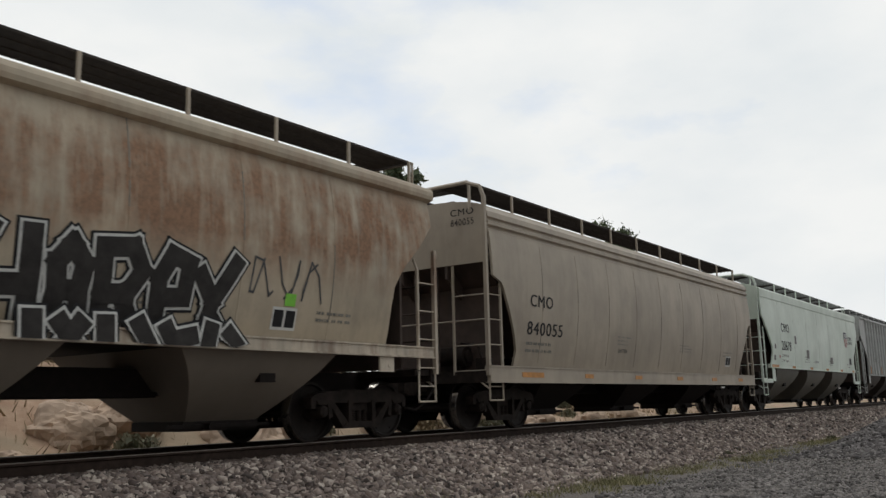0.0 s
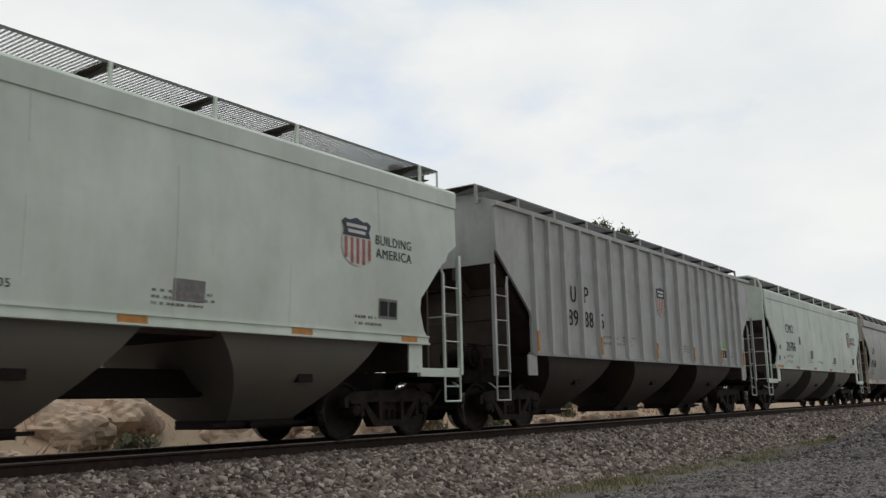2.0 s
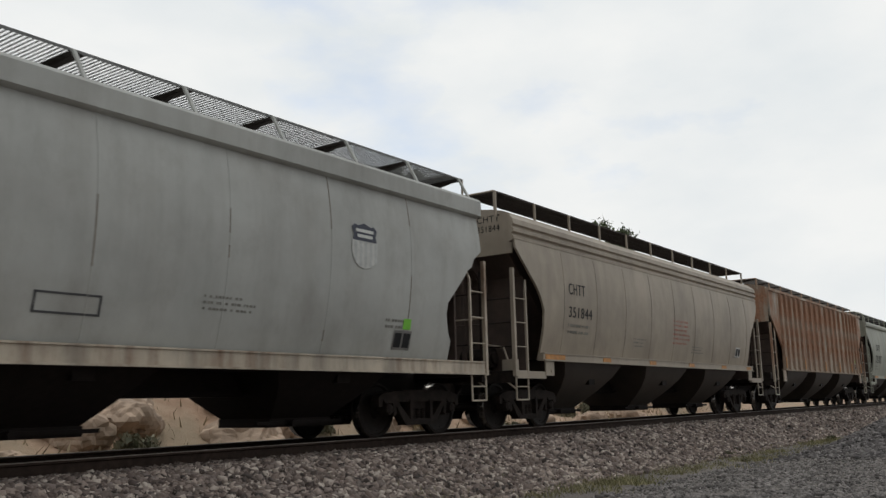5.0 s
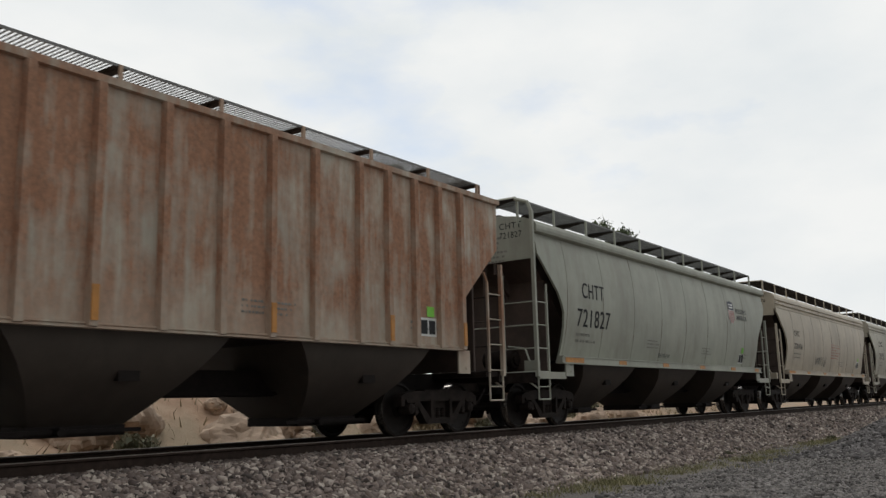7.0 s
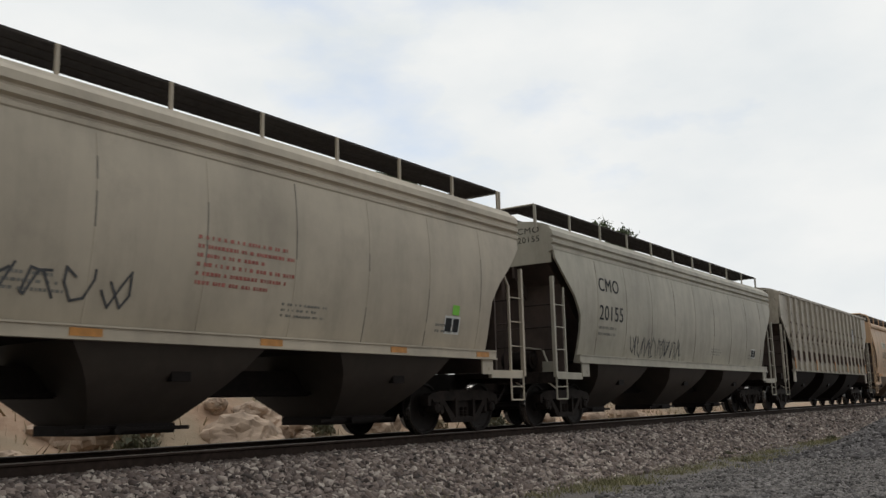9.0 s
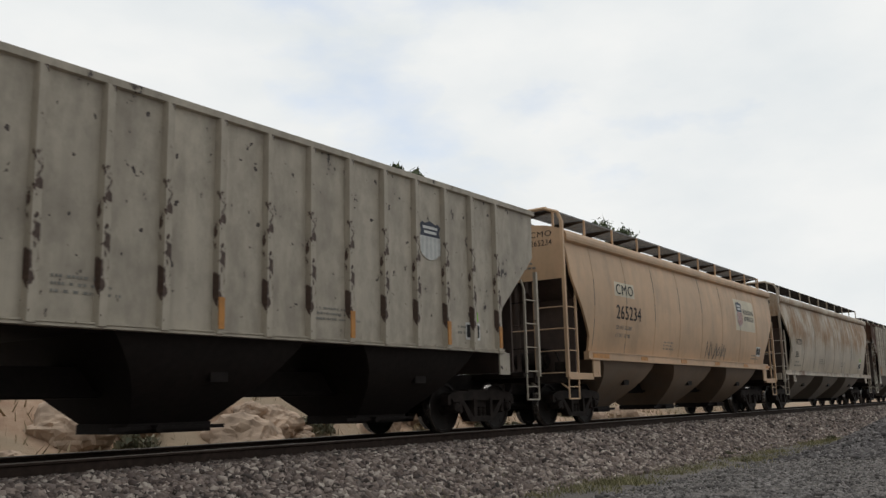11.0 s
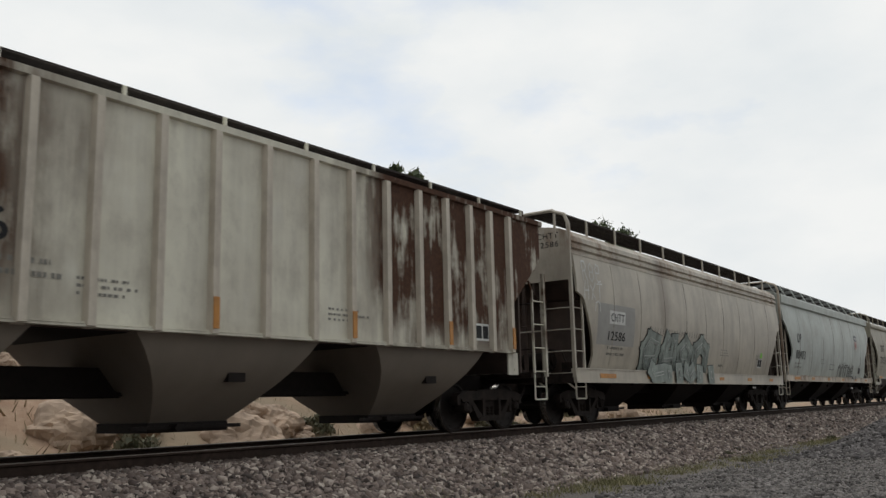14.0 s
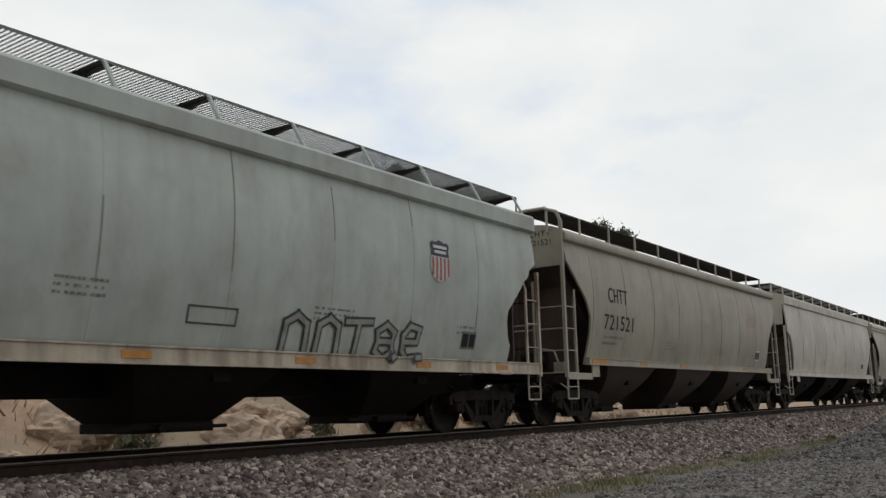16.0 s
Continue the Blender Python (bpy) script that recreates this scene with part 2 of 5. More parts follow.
# ---- mesh helpers ----
class Geo:
    """Collects vertices and faces of one mesh."""

    def __init__(self):
        self.v, self.f = [], []

    def add(self, verts, faces):
        n = len(self.v)
        self.v += [tuple(p) for p in verts]
        self.f += [tuple(i + n for i in face) for face in faces]
        return self

    def box(self, x0, x1, y0, y1, z0, z1):
        return self.add([(x, y, z) for x in (x0, x1) for y in (y0, y1) for z in (z0, z1)],
                        [(0, 1, 3, 2), (4, 6, 7, 5), (0, 4, 5, 1), (2, 3, 7, 6), (0, 2, 6, 4), (1, 5, 7, 3)])

    def bar(self, a, b, r, n=6, r2=None):
        a, b = Vector(a), Vector(b)
        q = (b - a).to_track_quat("Z", "Y")
        r2 = r if r2 is None else r2
        ring = [Vector((math.cos(2 * math.pi * i / n), math.sin(2 * math.pi * i / n), 0)) for i in range(n)]
        vs = [a + q @ (p * r) for p in ring] + [b + q @ (p * r2) for p in ring]
        fs = [(i, (i + 1) % n, n + (i + 1) % n, n + i) for i in range(n)] + [tuple(range(n - 1, -1, -1)), tuple(range(n, 2 * n))]
        return self.add(vs, fs)

    def path(self, pts, r, n=6):
        for a, b in zip(pts, pts[1:]):
            self.bar(a, b, r, n)
        return self

    def prism(self, poly, lo, hi, axis="y"):
        """A polygon of (x, z) drawn out along y, or of (y, z) along x."""
        put = (lambda p, h: (p[0], h, p[1])) if axis == "y" else (lambda p, h: (h, p[0], p[1]))
        n = len(poly)
        vs = [put(p, lo) for p in poly] + [put(p, hi) for p in poly]
        fs = [(i, (i + 1) % n, n + (i + 1) % n, n + i) for i in range(n)] + [tuple(range(n - 1, -1, -1)), tuple(range(n, 2 * n))]
        return self.add(vs, fs)

    def frustum(self, x0, x1, y0, y1, z0, X0, X1, Y0, Y1, z1):
        vs = [(x0, y0, z0), (x1, y0, z0), (x1, y1, z0), (x0, y1, z0), (X0, Y0, z1), (X1, Y0, z1), (X1, Y1, z1), (X0, Y1, z1)]
        return self.add(vs, [(3, 2, 1, 0), (4, 5, 6, 7), (0, 1, 5, 4), (1, 2, 6, 5), (2, 3, 7, 6), (3, 0, 4, 7)])

    def bin(self, c, top, low, rows, z_top):
        """A hopper with sharp corners: rows of (z, half y) from the top down, its length shrinking evenly from top to low."""
        z0, z1 = rows[0][0], rows[-1][0]
        keep = [(z, y) for z, y in rows if z < z_top - 0.02]
        y_top = float(np.interp(z_top, [r[0] for r in rows[::-1]], [r[1] for r in rows[::-1]]))
        vs = []
        for z, y in [(z_top, y_top)] + keep:
            a = low + (top - low) * (z - z1) / (z0 - z1)
            vs += [(c - a, -y, z), (c + a, -y, z), (c + a, y, z), (c - a, y, z)]
        n = len(keep) + 1
        fs = [(4 * k + i, 4 * k + (i + 1) % 4, 4 * k + 4 + (i + 1) % 4, 4 * k + 4 + i) for k in range(n - 1) for i in range(4)]
        return self.add(vs, fs + [(0, 1, 2, 3), (4 * n - 1, 4 * n - 2, 4 * n - 3, 4 * n - 4)])

    def lathe(self, prof, n=28, caps=True):
        """Profile of (y, radius) turned about the y axis."""
        vs = [(r * math.cos(2 * math.pi * i / n), y, r * math.sin(2 * math.pi * i / n)) for y, r in prof for i in range(n)]
        fs = [(k * n + i, k * n + (i + 1) % n, (k + 1) * n + (i + 1) % n, (k + 1) * n + i) for k in range(len(prof) - 1) for i in range(n)]
        if caps:
            fs += [tuple(range(n)), tuple(range(len(vs) - 1, len(vs) - 1 - n, -1))]
        return self.add(vs, fs)

    def mesh(self, name, material, smooth=False):
        me = bpy.data.meshes.new(name)
        me.from_pydata(self.v, [], self.f)
        bm = bmesh.new()
        bm.from_mesh(me)
        bmesh.ops.recalc_face_normals(bm, faces=bm.faces)
        bm.to_mesh(me)
        bm.free()
        if smooth:
            me.polygons.foreach_set("use_smooth", [True] * len(me.polygons))
            me.set_sharp_from_angle(angle=radians(35))
        me.materials.append(material)
        return me


def hang(name, me, parent, label="", m=None):
    """A mesh as one part under a thing or a part."""
    ob = new(name, me)
    ob.parent = parent
    if m is not None:
        ob.matrix_basis = m
    if label:
        tagged(ob, label)
    return ob


def part(name, geo, material, parent, label="", smooth=False):
    return hang(name, geo.mesh(name, material, smooth), parent, label)


def raw_mesh(name, verts, faces, material):
    """A mesh from arrays: verts (n, 3), faces (m, k)."""
    me = bpy.data.meshes.new(name)
    k = faces.shape[1]
    me.vertices.add(len(verts))
    me.vertices.foreach_set("co", verts.astype(np.float32).ravel())
    me.loops.add(faces.size)
    me.loops.foreach_set("vertex_index", faces.astype(np.int32).ravel())
    me.polygons.add(len(faces))
    me.polygons.foreach_set("loop_start", np.arange(len(faces), dtype=np.int32) * k)
    me.update(calc_edges=True)
    me.materials.append(material)
    return me


# ---- lettering ----
GLYPHS = {}


def glyphs(text):
    """Vertices and faces of a line of text, capitals one unit high, with its width."""
    if text not in GLYPHS:
        cu = bpy.data.curves.new("lettering", "FONT")
        cu.body, cu.size, cu.offset, cu.resolution_u, cu.space_character = text, 1.0, 0.0, 4, 1.12
        ob = new("lettering", cu)
        bpy.context.view_layer.update()
        me = bpy.data.meshes.new_from_object(ob.evaluated_get(bpy.context.evaluated_depsgraph_get()))
        v = np.array([p.co[:2] for p in me.vertices])
        f = [tuple(p.vertices) for p in me.polygons]
        bpy.data.objects.remove(ob)
        bpy.data.curves.remove(cu)
        v -= v.min(axis=0)
        GLYPHS[text] = (v / v[:, 1].max(), f)
    return GLYPHS[text]


def write(geo, text, x0, x1, z0, z1, skin):
    """Text fitted into a box on the near side of a car; skin(z) is the side's half width there."""
    v, f = glyphs(text)
    w = v[:, 0].max()
    for k, swell in enumerate((-0.022, 0.0, 0.022)):
        d = swell * (z1 - z0)
        geo.add([(x0 + d + p[0] / w * (x1 - x0), -skin(z0 + p[1] * (z1 - z0)) - 0.007 - 0.0006 * k, z0 + p[1] * (z1 - z0)) for p in v], f)


def write_end(geo, text, x, y0, y1, z0, z1):
    v, f = glyphs(text)
    w = v[:, 0].max()
    geo.add([(x, y1 - p[0] / w * (y1 - y0), z0 + p[1] * (z1 - z0)) for p in v], f)


def panel(geo, x0, x1, z0, z1, skin, lift=0.005):
    """A thin sheet on the near side."""
    n = max(2, math.ceil((z1 - z0) / 0.1))
    zs = [z0 + (z1 - z0) * i / n for i in range(n + 1)]
    vs = [(x, -skin(z) - lift, z) for z in zs for x in (x0, x1)]
    geo.add(vs, [(2 * i, 2 * i + 1, 2 * i + 3, 2 * i + 2) for i in range(n)])


def ribbon(geo, pts, width, skin, lift, ledge=None, floor=0.0):
    """A painted stroke along points of (x, z) on the near side; under the ledge it runs on over the sill."""
    for (xa, za), (xb, zb) in zip(pts, pts[1:]):
        d = Vector((xb - xa, zb - za))
        if d.length < 1e-4:
            continue
        d.normalize()
        e, s = d * width * 0.45, Vector((-d.y, d.x)) * width / 2
        q = [(xa - e.x + s.x, za - e.y + s.y), (xa - e.x - s.x, za - e.y - s.y), (xb + e.x - s.x, zb + e.y - s.y), (xb + e.x + s.x, zb + e.y + s.y)]
        lift += 0.0002
        q = [(x, max(z, floor)) for x, z in q]
        low = ledge is not None and (za + zb) / 2 < ledge
        geo.add([(x, -(max(skin(z), 1.648) if low else skin(z)) - lift, z) for x, z in q], [(0, 1, 2, 3)])


def bars_of_text(geo, rng, x0, x1, z0, z1, lines, skin):
    """Small print that cannot be read, as short bars."""
    h = (z1 - z0) / lines
    for i in range(lines):
        x = x0
        end = x0 + (x1 - x0) * rng.uniform(0.6, 1.0)
        while x < end:
            w = rng.uniform(0.02, 0.06)
            panel(geo, x, min(x + w, end), z1 - h * i - h * 0.42, z1 - h * i, skin, 0.006)
            x += w + rng.choice((0.015, 0.02, 0.06))


# ---- rolling stock ----
Spec = namedtuple("Spec", "name post kind eave sill sill_end grate tall paint hop trim bulge label marks emblem extras")
HALF = 8.05            # half length between the corner posts of the car in hand


def half_of(spec):
    return spec.extras.get("half", 8.05)


OUTLINE = {
    "notch": [(0.15, 4.3), (0.17, 3.27), (0.42, 3.10), (0.50, 2.95), (0.62, 2.88), (1.21, 2.25), (1.23, 2.05), (1.12, 1.75), (1.00, 1.60), (0.98, 1.0)],
    "curve": [(0.08, 4.3), (0.12, 3.52), (0.30, 3.32), (0.57, 3.04), (0.62, 3.00), (0.87, 2.77), (1.02, 2.58), (1.14, 2.38), (1.18, 2.05), (1.17, 1.50), (1.17, 0.9)],
    "flat": [(0.09, 4.3), (0.12, 2.88), (0.40, 2.78), (0.50, 2.66), (0.72, 2.27), (0.94, 1.88), (1.10, 1.52), (1.08, 1.3), (1.05, 0.9)],
    "slant": [(0.10, 4.3), (0.18, 3.25), (0.30, 3.02), (0.68, 2.53), (1.09, 1.96), (1.13, 1.63), (1.13, 1.0)],
    "rib": [(0.08, 4.4), (0.12, 3.39), (1.32, 2.30), (1.36, 2.2), (1.36, 1.4)],
}
RIBS = {
    "D": (1.46, 2.11, 2.78, 3.53, 4.36, 5.10, 5.86, 6.72, 7.60, 8.50, 9.36, 10.24, 11.00, 11.76, 12.55, 13.35, 14.04, 14.66),
    "H": (1.36, 2.02, 2.70, 3.40, 4.10, 4.95, 5.78, 6.63, 7.48, 8.40, 9.30, 10.15, 11.00, 11.98, 12.68, 13.38, 14.06, 14.72),
    "L": tuple(1.26 + 0.83 * i for i in range(17)),
    "O": (1.37, 2.03, 2.71, 3.48, 4.25, 5.02, 5.81, 6.68, 7.52, 8.41, 9.33, 10.14, 10.99, 11.84, 12.63, 13.37, 14.05, 14.72),
}


# where the data plate sits: distance from the leading corner post, height over the sill
PLATES = {"A": (12.40, 0.12), "C": (13.80, 0.22), "D": (12.79, 0.16), "E": (13.80, 0.22), "I": (13.05, 0.11), "Q": (13.42, 0.20)}


def outline(kind, z):
    pts = OUTLINE[kind]
    return float(np.interp(-z, [-p[1] for p in pts], [p[0] for p in pts]))


def skin_of(spec):
    base = 1.60 if spec.kind == "rib" else 1.67
    def skin(z):
        if spec.bulge == 0.0:
            return base
        k = (z - 2.9) / 1.15 if z > 2.9 else (2.9 - z) / 1.7
        return 1.67 - spec.bulge * (1.0 if z > 2.9 else 2.0) * min(k, 1.1) ** 2
    return skin


def side_geo(spec, skin, sign):
    """One side sheet with its cut-away ends, 5 cm thick."""
    top = {"band": 4.05, "lip": 4.08, "triple": 3.72, "rib": 4.33, "riblow": 4.16}[spec.eave]
    bottom = spec.sill[1] + 0.02
    zs = sorted(set([round(bottom + (top - bottom) * i / 18, 3) for i in range(19)] + [round(p[1], 3) for p in OUTLINE[spec.kind] if bottom < p[1] < top]))
    n = 26
    g = Geo()
    rows = []
    for depth in (0.0, 0.05):
        for z in zs:
            e = HALF - outline(spec.kind, z)
            rows.append([(-e + 2 * e * i / n, sign * (skin(z) - depth), z) for i in range(n + 1)])
    w, h = n + 1, len(zs)
    fs = []
    for s in (0, h):
        for j in range(h - 1):
            for i in range(n):
                a = (s + j) * w + i
                fs.append((a, a + 1, a + w + 1, a + w))
    for j in range(h - 1):
        for i in (0, n):
            a, b = j * w + i, (h + j) * w + i
            fs.append((a, b, b + w, a + w))
    for i in range(n):
        for j in (0, h - 1):
            a, b = j * w + i, (h + j) * w + i
            fs.append((a, a + 1, b + 1, b))
    return g.add([p for r in rows for p in r], fs)


EAVES = {
    "band": [(1.50, 3.90), (1.62, 3.93), (1.66, 3.95), (1.665, 4.21), (1.63, 4.26), (1.50, 4.28)],
    "lip": [(1.50, 3.94), (1.585, 3.97), (1.64, 3.99), (1.655, 4.05), (1.65, 4.12), (1.62, 4.18), (1.52, 4.22)],
    "triple": [(1.50, 3.66), (1.59, 3.69), (1.61, 3.72), (1.61, 3.77), (1.565, 3.80), (1.565, 3.83), (1.62, 3.86), (1.62, 3.92), (1.575, 3.95), (1.575, 3.98), (1.62, 4.01), (1.60, 4.12), (1.52, 4.20), (1.45, 4.22)],
    "riblow": [(1.54, 4.07), (1.66, 4.10), (1.66, 4.19), (1.54, 4.21)],
    "rib": [(1.54, 4.24), (1.66, 4.27), (1.66, 4.36), (1.54, 4.38)],
}
SHARED = {}


def shared(key, make):
    if key not in SHARED:
        SHARED[key] = make()
    return SHARED[key]


def truck_meshes():
    """Three-piece truck: bolster, side frames, springs, wheelsets; its centre at the origin, rail top at z = 0."""
    bolster = Geo().box(-0.22, 0.22, -1.02, 1.02, 0.46, 0.66).box(-0.3, 0.3, -0.35, 0.35, 0.64, 0.76)
    bolster.box(-0.86, 0.86, -0.62, -0.56, 0.36, 0.42).box(-0.86, 0.86, 0.56, 0.62, 0.36, 0.42)
    bolster.box(-0.50, -0.40, -0.74, 0.74, 0.36, 0.52).box(0.40, 0.50, -0.74, 0.74, 0.36, 0.52)
    frame_geo = Geo()
    y0, y1 = -0.085, 0.085
    frame_geo.prism([(-1.13, 0.50), (-1.13, 0.66), (-1.02, 0.72), (-0.72, 0.76), (0.72, 0.76), (1.02, 0.72), (1.13, 0.66), (1.13, 0.50), (1.04, 0.50), (1.02, 0.62), (0.76, 0.62), (0.72, 0.58), (-0.72, 0.58), (-0.76, 0.62), (-1.02, 0.62), (-1.04, 0.50)], y0, y1)
    for s in (-1, 1):
        frame_geo.prism([(s * 0.76, 0.62), (s * 0.66, 0.62), (s * 0.28, 0.26), (s * 0.42, 0.19)], y0, y1)
        frame_geo.prism([(s * 0.77, 0.62), (s * 0.70, 0.62), (s * 0.66, 0.38), (s * 0.74, 0.34)], y0, y1)
        frame_geo.prism([(s * 0.32, 0.62), (s * 0.24, 0.62), (s * 0.24, 0.27), (s * 0.32, 0.27)], y0 - 0.02, y1 + 0.02)
        frame_geo.prism([(s * 1.02, 0.62), (s * 0.76, 0.62), (s * 0.80, 0.555), (s * 0.98, 0.555)], y0 - 0.015, y1 + 0.015)
    frame_geo.prism([(-0.44, 0.19), (0.44, 0.19), (0.36, 0.29), (-0.36, 0.29)], y0 - 0.01, y1 + 0.01)
    frame_geo.box(-0.5, 0.5, y0 - 0.012, y1 + 0.012, 0.745, 0.775)
    spring = Geo().lathe([(0.29 + k * 0.0075, 0.048 + 0.015 * (k % 4 in (1, 2))) for k in range(25)], 10)
    spring.v = [(x, z, y) for x, y, z in spring.v]
    bearing = Geo().lathe([(-0.13, 0.05), (-0.12, 0.085), (-0.05, 0.10), (0.10, 0.10)], 14)
    for a in range(3):
        c, s = math.cos(a * 2.1) * 0.05, math.sin(a * 2.1) * 0.05
        bearing.bar((c, -0.14, s), (c, -0.11, s), 0.014, 6)
    wheels = Geo()
    tread = Geo()
    for s in (-1, 1):
        wheels.lathe([(s * 0.70, 0.10), (s * 0.70, 0.13), (s * 0.725, 0.30), (s * 0.715, 0.40), (s * 0.69, 0.42), (s * 0.685, 0.47), (s * 0.70, 0.482), (s * 0.725, 0.462), (s * 0.83, 0.452), (s * 0.835, 0.41), (s * 0.80, 0.39), (s * 0.775, 0.28), (s * 0.81, 0.15), (s * 0.87, 0.13), (s * 0.87, 0.09)], 36)
        tread.lathe([(s * 0.718, 0.4605), (s * 0.722, 0.4650), (s * 0.74, 0.4605), (s * 0.828, 0.4555), (s * 0.834, 0.452)], 36, False)
        for a in range(6):
            c, d = math.cos(a * math.pi / 3), math.sin(a * math.pi / 3)
            wheels.bar((c * 0.34, s * 0.77, d * 0.34), (c * 0.34, s * 0.80, d * 0.34), 0.018, 6)
    wheels.bar((0, -1.08, 0), (0, 1.08, 0), 0.075, 12)
    count = len(wheels.f)
    wheels.add(tread.v, tread.f)
    wheel_mesh = wheels.mesh("wheelset", WHEEL, True)
    wheel_mesh.materials.append(TREAD)
    for p in wheel_mesh.polygons[count:]:
        p.material_index = 1
    return dict(bolster=bolster.mesh("truck", TRUCK), side_frame=frame_geo.mesh("side_frame", TRUCK), spring=spring.mesh("spring", TRUCK),
                bearing=bearing.mesh("bearing_cap", TRUCK, True), wheelset=wheel_mesh)


WHEELSETS = {-1: [], 1: []}


def add_truck(car, x):
    t = shared("truck", truck_meshes)
    base = hang("truck", t["bolster"], car, "", pose(x, 0, 0))
    for s in (-1, 1):
        hang("side_frame", t["side_frame"], base, "", pose(0, s * 1.0, 0))
        for x in (-0.14, 0.0, 0.14):
            hang("spring", t["spring"], base, "", pose(x, s * 1.0, 0))
        for e in (-1, 1):
            hang("bearing_cap", t["bearing"], base, "", pose(e * 0.889, s * 1.0, 0.457, 0, 0, 0 if s < 0 else 180))
    for e in (-1, 1):
        ws = hang("wheelset", t["wheelset"], base, "dark steel wheels on an axle", pose(e * 0.889, 0, 0.457))
        WHEELSETS[e].append(ws)
    return base


def grating_geo(step):
    g = Geo()
    wide = 0.021 if step > 0.05 else 0.010
    for s in (-1, 1):
        n = int(15.7 / step)
        for i in range(n + 1):
            x = -7.85 + 15.7 * i / n
            a, b = sorted((s * 1.20, s * 0.46))
            g.box(x - 0.5 * wide, x + 0.5 * wide, a, b, 4.688 if step > 0.05 else 4.672, 4.70)
        for y in (1.20, 0.46) if step > 0.05 else (1.20, 0.96, 0.70, 0.46):
            g.box(-7.88, 7.88, s * y - 0.006, s * y + 0.006, 4.668, 4.705)
    return g


def cross_board(x0, n=60, thick=0.005):
    g = Geo()
    x0, x1 = sorted((x0, x0 + (0.55 if x0 < 0 else -0.55)))
    for i in range(n + 1):
        y = -1.2 + 2.4 * i / n
        g.box(x0, x1, y - thick, y + thick, 4.675, 4.70)
    for x in (x0, (x0 + x1) / 2, x1):
        g.box(x - 0.006, x + 0.006, -1.2, 1.2, 4.668, 4.705)
    return g


def ladder(car, spec, end, side, trim, tall):
    """A side ladder and an end ladder that share the corner post; end, side: -1 or 1."""
    y, x = side * 1.585, end * HALF
    xi = end * (HALF - 0.475)
    post = Geo().box(x - 0.035, x + 0.035, y - 0.035, y + 0.035, 1.02, 4.40 if tall else 3.12)
    if tall:
        post.path([(x, y, 4.38), (x, side * 1.50, 4.60), (x, side * 1.2, 4.71)], 0.04)
    base = part("corner_post", post, trim, car)
    rail = Geo().box(xi - 0.022, xi + 0.022, y - 0.02, y + 0.02, 1.08, 2.75)
    rail.bar((xi, y, 2.74), (xi - end * 0.07, y + side * -0.03, 2.93), 0.022)
    hang("ladder_rail", rail.mesh("ladder_rail", trim), base)
    worn = trim if tall else TRUCK
    rail = Geo().box(x - 0.02, x + 0.02, side * 0.83 - 0.02, side * 0.83 + 0.02, 1.05, 3.12)
    hang("ladder_rail", rail.mesh("ladder_rail", worn), base)
    rung = shared(("rung", trim.name), lambda: Geo().bar((-0.2375, 0, 0), (0.2375, 0, 0), 0.013).mesh("rung", trim))
    rung_end = shared(("rung_end", worn.name), lambda: Geo().bar((0, -0.378, 0), (0, 0.378, 0), 0.013).mesh("rung", worn))
    for k in range(4):
        z = 1.12 + 0.47 * k
        hang("rung", rung, base, "", pose((x + xi) / 2, y, z))
        hang("rung", rung_end, base, "", pose(x, side * 1.207, z))
    step = Geo().path([(x + end * -0.02, y, 1.06), (x - end * 0.02, y, 0.57), (xi, y, 0.57), (xi, y, 1.06)], 0.018)
    step.bar((x - end * 0.02, y, 0.82), (xi, y, 0.82), 0.012)
    step.bar((x, y, 0.78), (x, side * 1.25, 1.02), 0.018)
    hang("stirrup_step", step.mesh("stirrup_step", trim), base)


def shield(car, x0, x1, z0, z1, skin, red=True, pale=False):
    """Railway emblem as plain shapes: dark top field over a striped lower field."""
    w, h = x1 - x0, z1 - z0
    def sheet(pts, lift):
        g = Geo()
        g.add([(x0 + w * u, -skin(z0 + h * v) - lift, z0 + h * v) for u, v in pts], [tuple(range(len(pts)))])
        return g
    low = [(0.0, 0.62), (0.0, 0.36), (0.04, 0.23), (0.13, 0.12), (0.28, 0.04), (0.5, 0.0), (0.72, 0.04), (0.87, 0.12), (0.96, 0.23), (1.0, 0.36), (1.0, 0.62)]
    top = [(0.03, 0.60), (0.97, 0.60), (0.93, 0.74), (1.0, 0.88), (0.88, 0.96), (0.75, 0.93), (0.5, 1.0), (0.25, 0.93), (0.12, 0.96), (0.0, 0.88), (0.07, 0.74)]
    base = part("emblem", sheet(low, 0.010), WHITE, car, "faded striped shield emblem")
    hang("emblem_field", sheet(top, 0.013).mesh("emblem_field", NAVY), base)
    g = Geo()
    for i in range(5):
        u = 0.08 + i * 0.20
        lo = 0.15 if i in (0, 4) else 0.05
        panel(g, x0 + w * u, x0 + w * (u + 0.10 - 0.03 * pale), z0 + h * lo, z0 + h * 0.58, skin, 0.014)
    hang("emblem_stripes", g.mesh("emblem_stripes", (RED if red else PALE)), base)
    g = Geo()
    panel(g, x0 + w * 0.15, x0 + w * 0.85, z0 + h * 0.79, z0 + h * 0.86, skin, 0.017)
    panel(g, x0 + w * 0.2, x0 + w * 0.8, z0 + h * 0.67, z0 + h * 0.74, skin, 0.017)
    hang("emblem_band", g.mesh("emblem_band", WHITE), base)


